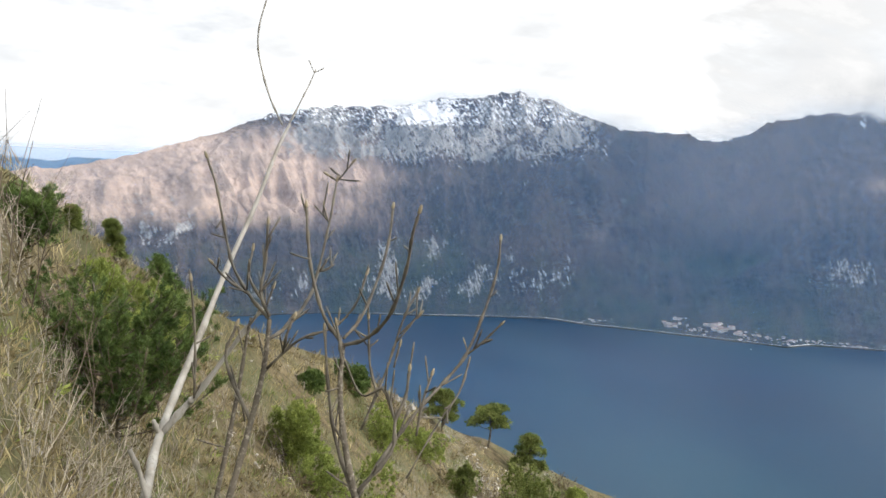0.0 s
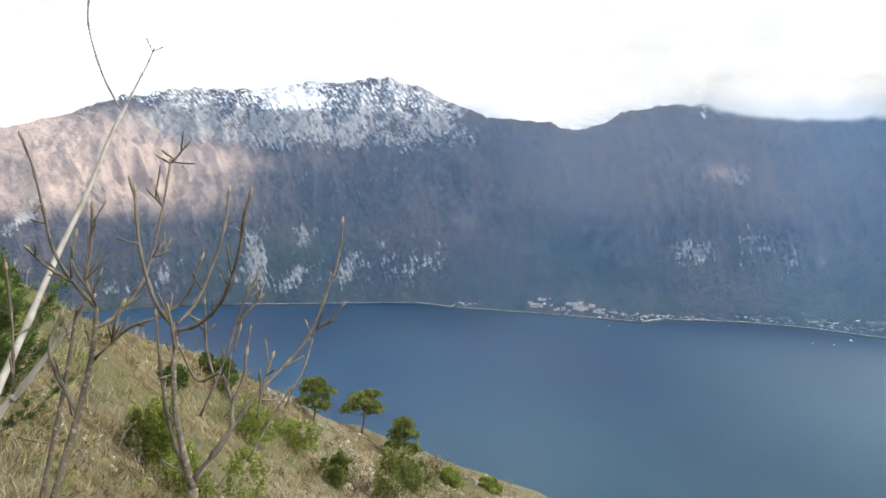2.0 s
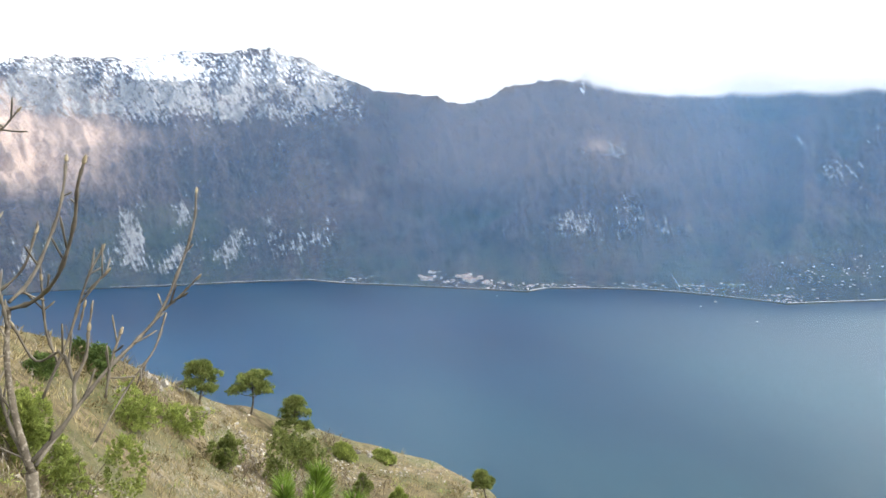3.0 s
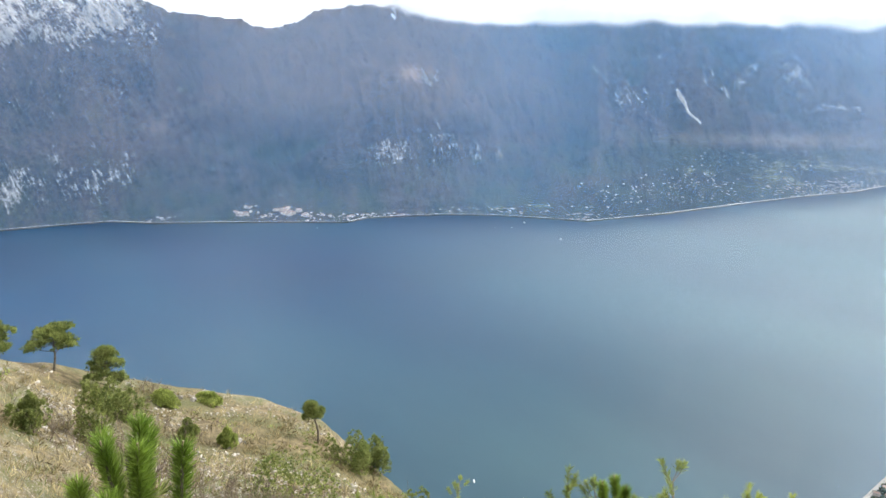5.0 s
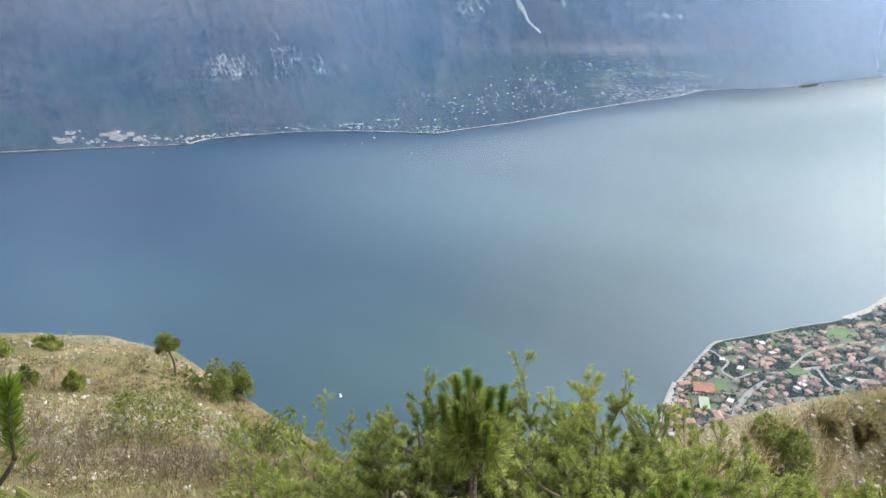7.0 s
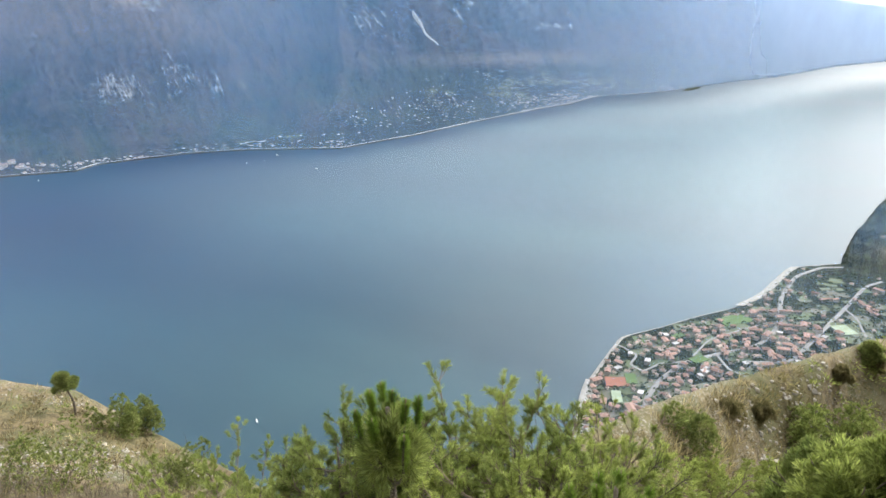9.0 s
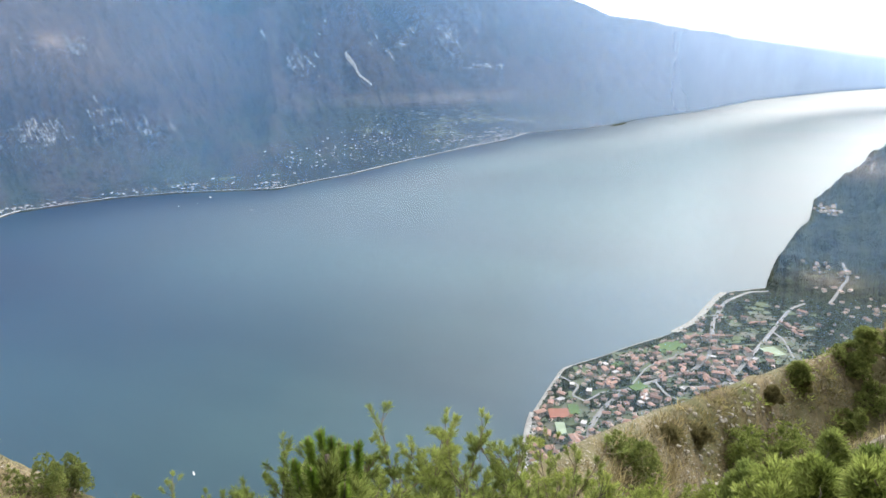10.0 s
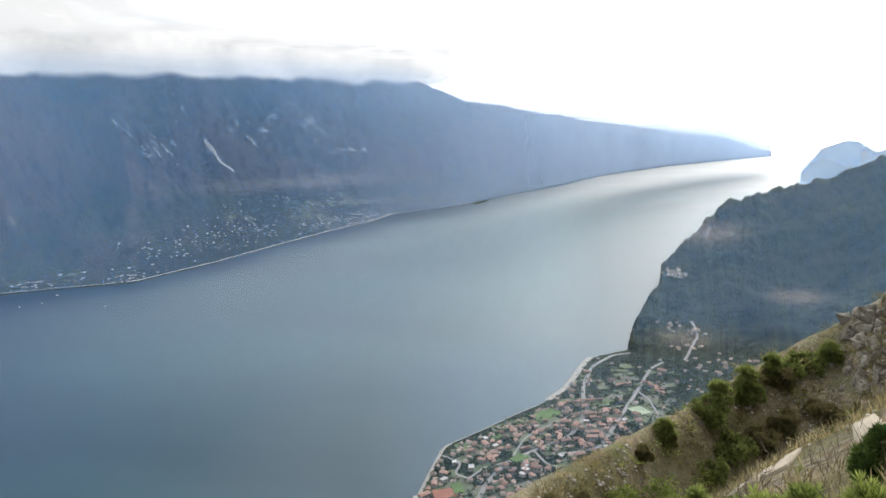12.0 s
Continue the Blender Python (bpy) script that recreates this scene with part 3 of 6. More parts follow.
rock = rock + patch(56.5, 1.5, 8, 1.6, 0.30) * clumpy(1.1, 1.8, 147) + patch(63.2, -0.9, 1.8, 0.25, 0.55) + patch(-22, -1.6, 3.4, 1.9, 0.85) * clumpy(1.0, 0.9, 148)
mead = smooth(A, -2, -12) * smooth(E, -2.6, -0.4) * smooth(E, 6.6, 4.4) * (0.68 + 0.32 * clumpy(2.6, 0.8, 154)) + patch(-8, 2.3, 5, 0.9, 0.5) + patch(32, 1.8, 1.2, 0.5, 0.5) + patch(60, -3.2, 7, 0.5, 0.3)
mead = mead + smooth(A, 12, 24) * smooth(A, 44, 34) * smooth(E, -3, 1) * 0.25 + patch(12.5, -2.2, 0.9, 0.8, 0.15)
snow = 0.58 * smooth(E, 5.0, 6.8) * smooth(A, 16, 10) * smooth(A, -22, -13) + patch(-1.6, 7.4, 2.4, 1.0, 0.20) + 0.55 * smooth(E, 3.4, 6.2) * smooth(A, 26, 30) * smooth(A, 73, 66) * (0.72 + 0.42 * clumpy(0.45, 1.6, 150))
snow = snow + 0.34 * smooth(A, -12, -20) * smooth(E, 0.5, 2.0) + patch(-27 - 0.6 * (E - 0.3), 0.3, 0.5, 1.0, 0.5)
colours(east, "cover", np.clip(rock, 0, 0.85), np.clip(snow, 0, 0.80), np.clip(mead, 0, 1))
floats(east, "fields", np.clip(patch(57, -5.6, 9, 1.7, 1.1) * clumpy(3.0, 0.7, 151) * 1.4 + patch(42, -8.8, 8, 0.6, 0.8) + patch(68, -5.0, 5, 0.8, 0.7) + patch(24, -8.9, 5, 0.5, 0.6) + patch(59, -3.0, 5, 0.5, 0.7), 0, 1))
# evergreen low down, plus shade of gullies and one recess put into the colour
floats(east, "evergreen", np.clip(0.95 * smooth(E, -1.5, -5.5) - 0.2 * smooth(A, 0, -12) + 0.50 * smooth(A, 36, 56) - 1.5 * (ridged(A * 38 / 210, R / 620, 4, 21) - 0.55) - 0.8 * (ridged(A * 38 / 62 + R / 300, R / 190, 3, 31) - 0.55) + patch(43, 3, 4, 2.5, 0.6), 0, 1))

az = np.arange(50, 140.1, 0.14)
rr = np.concatenate([np.geomspace(180, 715, 100), np.geomspace(718, 1900, 190)])
A, R = np.meshgrid(az, rr, indexing="ij")
Z = south_z(A, R)
Z = np.maximum(Z, -15)
X, Y = R * np.sin(np.radians(A)), R * np.cos(np.radians(A))
south = tagged(sheet("headland", X, Y, Z, M_MOUNT), "dark wooded headland and gardens above the lake", "headland", kind="structure")
E = np.degrees(np.arctan2(Z - HIGH, R))
flowing(south, A * 18.0 + 0.3 * Z, Z)
gz = np.gradient(Z, axis=1) / np.maximum(np.gradient(R, axis=1), 0.5)
rock = 0.16 * smooth(np.abs(gz), 0.6, 1.4) + patch(86.2, -14, 0.8, 2.5, 0.3) + patch(95, -13.6, 2.2, 0.7, 0.45) * clumpy(1.2, 0.8, 152) + patch(92.5, -7.4, 3.5, 0.9, 0.35) * clumpy(1.0, 0.6, 153)
mead = patch(91, -8.4, 2.5, 0.8, 0.30) + patch(89.5, -16.5, 2.0, 0.6, 0.2) + patch(97.6, -13.0, 2.0, 0.5, 0.3)
colours(south, "cover", np.clip(rock, 0, 1), Z * 0, np.clip(mead, 0, 1))
floats(south, "fields", np.clip(patch(88.8, -16.2, 2.6, 1.1, 0.8) + patch(91, -8.8, 2.5, 0.8, 0.8) + patch(89.0, -11.6, 1.2, 0.7, 0.7) + patch(94, -17, 4, 1.0, 0.5), 0, 1))
floats(south, "evergreen", np.clip(1.25 - 0.35 * smooth(E, -9, -5), 0, 1.3))

FARHEAD = [(95.5, -5.8), (97.2, -5.2), (97.6, -3.8), (98.8, -2.3), (100.3, -1.8), (101.0, -1.9), (102.1, -2.7), (103, -2.4), (106, 0.5), (120, 4)]
az = np.arange(95.6, 120, 0.15)
uu = np.linspace(0, 1.3, 40)
A, U = np.meshgrid(az, uu, indexing="ij")
R = 2650 + 500 * U
top = HIGH + 3150 * np.tan(np.radians(col_interp(A, FARHEAD, 1)))
Z = np.where(U <= 1, top * (0.6 * np.minimum(U, 1) + 0.4 * smooth(U, 0, 1)) + 12 * fbm(A * 3, R / 90, 3, 71) * np.sin(np.pi * np.minimum(U, 1)), top - (U - 1) * 500) - 2
farhead = tagged(sheet("far_headland", R * np.sin(np.radians(A)), R * np.cos(np.radians(A)), Z, M_MOUNT), "hazy rounded headland far down the lake", "headland", kind="structure")
flowing(farhead, A * 52, Z)
colours(farhead, "cover", Z * 0 + 0.3, Z * 0, Z * 0)
floats(farhead, "evergreen", Z * 0 + 0.5)

az = np.arange(-60, -18, 0.25)
uu = np.linspace(0, 1.3, 30)
A, U = np.meshgrid(az, uu, indexing="ij")
R = 3900 + 500 * U
top = HIGH + 4400 * np.tan(np.radians(3.0 + 0.35 * fbm(A / 3.0, A * 0, 3, 77)))
Z = np.where(U <= 1, top * smooth(U, -0.2, 1.0) + 14 * fbm(A * 2, R / 120, 3, 78) * np.sin(np.pi * np.minimum(U, 1)), top - (U - 1) * 600)
farrange = tagged(sheet("far_range", R * np.sin(np.radians(A)), R * np.cos(np.radians(A)), Z, M_MOUNT), "pale blue mountains at the head of the lake", "mountain", kind="structure")
flowing(farrange, A * 70, Z)
floats(farrange, "evergreen", Z * 0 + 0.4)
# blue sheet that tints the farthest mountains as haze would
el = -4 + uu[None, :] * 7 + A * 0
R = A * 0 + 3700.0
far_veil = tagged(sheet("far_haze", R * np.sin(np.radians(A)), R * np.cos(np.radians(A)), HIGH + R * np.tan(np.radians(el)), M_HAZE), "see-through blue haze sheet before the farthest mountains", "haze", kind="structure")
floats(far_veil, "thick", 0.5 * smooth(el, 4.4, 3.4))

# haze over the far shores put into tinted sheets, thicker down the lake
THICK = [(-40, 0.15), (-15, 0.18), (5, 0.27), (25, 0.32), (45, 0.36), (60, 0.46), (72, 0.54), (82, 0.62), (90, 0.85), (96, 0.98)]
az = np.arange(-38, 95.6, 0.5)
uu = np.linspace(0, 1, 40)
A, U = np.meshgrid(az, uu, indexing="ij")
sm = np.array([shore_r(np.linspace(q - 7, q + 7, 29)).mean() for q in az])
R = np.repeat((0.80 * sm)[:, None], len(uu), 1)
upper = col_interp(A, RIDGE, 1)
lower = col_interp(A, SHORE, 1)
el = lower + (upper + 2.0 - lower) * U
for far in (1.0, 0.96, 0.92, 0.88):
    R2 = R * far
    haze = tagged(sheet("valley_haze", R2 * np.sin(np.radians(A)), R2 * np.cos(np.radians(A)), HIGH + R2 * np.tan(np.radians(el)), M_HAZE), "thin see-through blue haze sheet before the far shore", "haze", kind="structure")
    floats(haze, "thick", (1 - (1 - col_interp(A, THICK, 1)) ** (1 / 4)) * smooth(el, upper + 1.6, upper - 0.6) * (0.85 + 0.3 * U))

# two pale sheets whiten the range down the lake like bright haze
az = np.arange(52, 96, 0.5)
A, U = np.meshgrid(az, uu, indexing="ij")
R = np.repeat((0.73 * np.array([shore_r(np.linspace(q - 7, q + 7, 29)).mean() for q in az]))[:, None], len(uu), 1)
upper, lower = col_interp(A, RIDGE, 1), col_interp(A, SHORE, 1)
el = lower + (upper + 2.0 - lower) * U
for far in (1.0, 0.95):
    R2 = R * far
    glare = tagged(sheet("lake_haze", R2 * np.sin(np.radians(A)), R2 * np.cos(np.radians(A)), HIGH + R2 * np.tan(np.radians(el)), M_PALEHAZE), "bright pale haze sheet far down the lake", "haze", kind="structure")
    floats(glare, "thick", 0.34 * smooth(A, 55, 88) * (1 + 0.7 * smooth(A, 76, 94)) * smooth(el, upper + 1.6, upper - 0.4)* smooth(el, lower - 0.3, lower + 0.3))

# pale sheen and haze of the open lake put into a bright see-through sheet
az = np.arange(16, 85.3, 0.5)
A, U = np.meshgrid(az, uu, indexing="ij")
R = A * 0 + 520.0
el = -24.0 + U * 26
mist = tagged(sheet("lake_mist", R * np.sin(np.radians(A)), R * np.cos(np.radians(A)), HIGH + R * np.tan(np.radians(el)), M_LAKEGLARE), "thin bright see-through sheet paling the wide lake", "haze", kind="structure")
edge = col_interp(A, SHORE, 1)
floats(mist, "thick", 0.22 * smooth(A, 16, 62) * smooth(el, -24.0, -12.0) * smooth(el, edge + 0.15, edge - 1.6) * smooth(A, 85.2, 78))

# headland haze added as one blue see-through sheet
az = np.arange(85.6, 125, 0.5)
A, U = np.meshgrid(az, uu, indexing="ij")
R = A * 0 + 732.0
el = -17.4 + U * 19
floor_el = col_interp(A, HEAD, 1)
haze2 = tagged(sheet("headland_haze", R * np.sin(np.radians(A)), R * np.cos(np.radians(A)), HIGH + R * np.tan(np.radians(el)), M_HAZE), "thin see-through blue haze sheet before the headland", "haze", kind="structure")
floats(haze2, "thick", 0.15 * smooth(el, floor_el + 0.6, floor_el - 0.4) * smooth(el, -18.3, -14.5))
# the same kind of blue sheet, fainter, before the town
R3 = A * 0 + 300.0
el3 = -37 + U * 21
haze4 = tagged(sheet("town_haze", R3 * np.sin(np.radians(A - 24)), R3 * np.cos(np.radians(A - 24)), HIGH + R3 * np.tan(np.radians(el3)), M_HAZE), "thin see-through blue haze sheet over the town", "haze", kind="structure")
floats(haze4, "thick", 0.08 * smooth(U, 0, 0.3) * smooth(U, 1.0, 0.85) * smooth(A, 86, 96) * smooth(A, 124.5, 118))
# blue sheet standing in for haze before the far headland
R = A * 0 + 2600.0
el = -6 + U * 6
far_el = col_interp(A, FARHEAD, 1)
haze3 = tagged(sheet("far_haze", R * np.sin(np.radians(A)), R * np.cos(np.radians(A)), HIGH + R * np.tan(np.radians(el)), M_HAZE), "see-through haze sheet before the far headland", "haze", kind="structure")
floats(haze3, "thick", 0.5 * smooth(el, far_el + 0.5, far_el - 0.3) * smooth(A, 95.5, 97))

# a paler sheet in front, for the brightness of that haze
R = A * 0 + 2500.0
haze5 = tagged(sheet("far_haze", R * np.sin(np.radians(A)), R * np.cos(np.radians(A)), HIGH + R * np.tan(np.radians(el)), M_PALEHAZE), "see-through haze sheet before the far headland", "haze", kind="structure")
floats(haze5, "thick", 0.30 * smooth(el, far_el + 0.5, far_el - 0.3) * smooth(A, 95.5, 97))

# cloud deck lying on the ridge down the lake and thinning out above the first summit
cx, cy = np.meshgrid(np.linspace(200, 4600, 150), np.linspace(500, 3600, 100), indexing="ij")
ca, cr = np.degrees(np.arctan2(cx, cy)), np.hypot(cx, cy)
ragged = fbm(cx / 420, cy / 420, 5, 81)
# raised west part is added, mostly above view, to shade the slopes below
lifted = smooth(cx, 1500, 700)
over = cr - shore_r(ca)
# edge placed so that its shadow spares the summit and left meadow
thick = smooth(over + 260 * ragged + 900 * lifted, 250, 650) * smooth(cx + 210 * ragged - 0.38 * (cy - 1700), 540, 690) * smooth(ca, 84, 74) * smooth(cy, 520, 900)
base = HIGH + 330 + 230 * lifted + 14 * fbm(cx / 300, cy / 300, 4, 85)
cloud = tagged(sheet("cloud_bank", cx, cy, base, M_CLOUD), "soft white cloud bank on the ridge, extended to shade slopes", "cloud", kind="structure")
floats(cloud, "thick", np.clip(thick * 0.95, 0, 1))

az = np.arange(24, 76, 0.25)
uu = np.linspace(0, 1, 50)
A, U = np.meshgrid(az, uu, indexing="ij")
R = shore_r(A) + 0.72 * col_interp(A, BROAD, 1) + 60 * fbm(A / 4, A * 0, 2, 91)
line = np.interp(A, [24, 28, 33, 38, 44, 55, 62, 67, 70, 76], [8.5, 7.4, 6.2, 5.7, 5.5, 5.3, 4.8, 4.3, 4.4, 4.0]) + 0.35 * fbm(A / 2.2, A * 0 + 3, 4, 93)
el = line - 1.0 + U * 5.0
roll = tagged(sheet("cloud_roll", R * np.sin(np.radians(A)), R * np.cos(np.radians(A)), HIGH + R * np.tan(np.radians(el)), M_CLOUD), "ragged white cloud hanging over the summits", "cloud", kind="structure")
floats(roll, "thick", 1.7 * smooth(el, line - 0.45, line + 0.30) * smooth(U, 1.0, 0.55) * smooth(A, 24, 34) * smooth(A, 76, 68))


def islet(name, az, el, long, wide, tall, turn, label):
    """A low wooded point of land off the shore."""
    p = place(az, HIGH / math.tan(radians(-el)), 0)
    th, q = np.meshgrid(np.linspace(0, 2 * np.pi, 49), np.linspace(0, 1, 12), indexing="ij")
    edge = 1 + 0.22 * fbm(np.cos(th) * 2 + az, np.sin(th) * 2, 3, 57)
    u, v = np.cos(th) * q * edge * long, np.sin(th) * q * edge * wide
    c, s = math.cos(radians(turn)), math.sin(radians(turn))
    z = tall * (1 - q ** 2) * (1 + 0.5 * fbm(u / 9, v / 9, 3, 58)) - 0.6
    ob = tagged(sheet(name, p[0] + c * u - s * v, p[1] + s * u + c * v, z, M_MOUNT), label, "island", kind="structure")
    floats(ob, "evergreen", z * 0 + 1.0)
    return ob


islet("wooded_point", 73.6, -5.62, 62, 11, 7, -8, "low wooded point reaching into the lake")
islet("island", 77.2, -4.85, 34, 8, 6, -10, "small wooded island off the far shore")

# ---- things on the near hillside ----


def shrub(name, at, rods, bark, label, category="shrub"):
    """A leafless shrub: each stem, branch and twig is a part, with a bud at its end."""
    root = thing(name, at, label, category)
    o = Vector(at)
    q_ = np.random.default_rng(len(rods))
    for kind, r0, r1, pts in rods:
        P = [Vector(p) + Vector((0, 0, HIGH)) - o for p in pts]
        slim = 0.66 if name == "ash_sapling" else 0.68
        pieces = [tube(P, r0 * slim, r1 * slim, 7, 0.5 if kind != "stem" else 0.15, 5)]
        if name != "ash_sapling" and len(P) > 2:
            for _ in range(4 if kind == "branch" else 3):
                k = int(q_.integers(0, len(P) - 1))
                at_ = P[k].lerp(P[k + 1], q_.random())
                w = ((P[k + 1] - P[k]).normalized() + Vector(q_.normal(size=3)) * 0.55).normalized()
                n_ = q_.uniform(0.03, 0.11)
                pieces.append(tube([at_, at_ + w * n_ * 0.5 + Vector((0, 0, 0.004)), at_ + w * n_ + Vector((0, 0, 0.012))], 0.0035, 0.0025, 5, 0.4, 2))
        b = mesh_ob(kind, *join(pieces), bark[0] if kind == "stem" else bark[1], root, shade=True)
        if kind != "stem" and r1 < 0.0075:
            w = (P[-1] - P[-2]).normalized()
            q = [P[-1] - w * 0.004, P[-1] + w * 0.008, P[-1] + w * 0.018, P[-1] + w * 0.024]
            v, f = tube(q, r1 * 0.85, r1 * 0.4, 7, 0, 3)
            n = len(v) // 7
            axis = np.repeat(np.linspace(0, 1, n), 7)
            mid = np.repeat(v.reshape(n, 7, 3).mean(1), 7, 0)
            v = mid + (v - mid) * (1 + 0.55 * np.sin(np.pi * axis ** 0.8))[:, None]
            mesh_ob("bud", v, f, M_BUD, b, "swollen brown winter bud", True)
    return root


WHITE = [
    ("stem", 0.027, 0.013, [(-1.02, 2.39, -1.03), (-1.09, 2.70, -0.90), (-1.10, 3.16, -0.62), (-1.08, 3.52, -0.33), (-1.02, 3.82, -0.02), (-0.96, 4.08, 0.31), (-0.92, 4.23, 0.47)]),
    ("branch", 0.021, 0.009, [(-1.09, 2.70, -0.91), (-0.99, 2.72, -0.79), (-0.95, 2.72, -0.75), (-0.78, 2.75, -0.51), (-0.69, 2.74, -0.40)]),
    ("branch", 0.008, 0.005, [(-0.95, 4.17, 0.46), (-1.03, 4.18, 0.63), (-1.09, 4.18, 0.86), (-1.08, 4.14, 1.01), (-1.04, 4.16, 1.18), (-1.00, 4.14, 1.30)]),
    ("branch", 0.008, 0.004, [(-0.95, 4.23, 0.42), (-0.87, 4.27, 0.60), (-0.82, 4.31, 0.72), (-0.79, 4.31, 0.79)]),
    ("twig", 0.004, 0.003, [(-0.79, 4.31, 0.79), (-0.81, 4.29, 0.84)]),
    ("twig", 0.004, 0.003, [(-0.79, 4.31, 0.79), (-0.75, 4.31, 0.81)]),
    ("twig", 0.014, 0.012, [(-1.09, 2.69, -0.91), (-1.10, 2.66, -0.84)]),
    ("branch", 0.011, 0.013, [(-0.98, 2.31, -1.00), (-1.01, 2.33, -0.92), (-1.05, 2.34, -0.84)]),
]
DARK = [
    ("stem", 0.017, 0.011, [(-0.68, 2.20, -0.98), (-0.63, 2.31, -0.73), (-0.60, 2.36, -0.56), (-0.59, 2.40, -0.40)]),
    ("branch", 0.009, 0.005, [(-0.59, 2.40, -0.40), (-0.67, 2.44, -0.32), (-0.74, 2.48, -0.22), (-0.78, 2.51, -0.08), (-0.81, 2.52, 0.06), (-0.84, 2.51, 0.16)]),
    ("branch", 0.008, 0.006, [(-0.59, 2.40, -0.39), (-0.62, 2.40, -0.31), (-0.61, 2.42, -0.21), (-0.60, 2.42, -0.07)]),
    ("branch", 0.007, 0.005, [(-0.60, 2.40, -0.36), (-0.66, 2.40, -0.25), (-0.65, 2.41, -0.16)]),
    ("branch", 0.006, 0.005, [(-0.67, 2.44, -0.32), (-0.73, 2.38, -0.26), (-0.76, 2.32, -0.20)]),
    ("twig", 0.005, 0.005, [(-0.60, 2.40, -0.35), (-0.58, 2.41, -0.29)]),
    ("branch", 0.010, 0.005, [(-0.60, 2.38, -0.47), (-0.54, 2.45, -0.43), (-0.48, 2.53, -0.34), (-0.46, 2.60, -0.25), (-0.43, 2.66, -0.08), (-0.41, 2.72, 0.09)]),
    ("twig", 0.005, 0.004, [(-0.41, 2.72, 0.09), (-0.39, 2.72, 0.11), (-0.35, 2.72, 0.16)]),
    ("twig", 0.005, 0.005, [(-0.41, 2.72, 0.09), (-0.44, 2.71, 0.11)]),
    ("twig", 0.005, 0.004, [(-0.43, 2.67, -0.07), (-0.45, 2.66, -0.04), (-0.45, 2.66, -0.01)]),
    ("twig", 0.004, 0.003, [(-0.46, 2.60, -0.25), (-0.42, 2.60, -0.24), (-0.40, 2.61, -0.20)]),
    ("branch", 0.007, 0.005, [(-0.59, 2.36, -0.56), (-0.48, 2.36, -0.46), (-0.37, 2.38, -0.42), (-0.30, 2.41, -0.35), (-0.26, 2.42, -0.24)]),
    ("twig", 0.006, 0.006, [(-0.53, 2.34, -0.50), (-0.51, 2.31, -0.43), (-0.49, 2.32, -0.38)]),
    ("branch", 0.006, 0.006, [(-0.84, 2.37, -0.67), (-0.85, 2.41, -0.47), (-0.87, 2.43, -0.27)]),
    ("branch", 0.010, 0.006, [(-0.63, 2.31, -0.73), (-0.75, 2.43, -0.55), (-0.72, 2.46, -0.43)]),
    ("stem", 0.013, 0.006, [(-0.77, 2.36, -1.05), (-0.73, 2.50, -0.69), (-0.71, 2.56, -0.48), (-0.70, 2.57, -0.42)]),
]
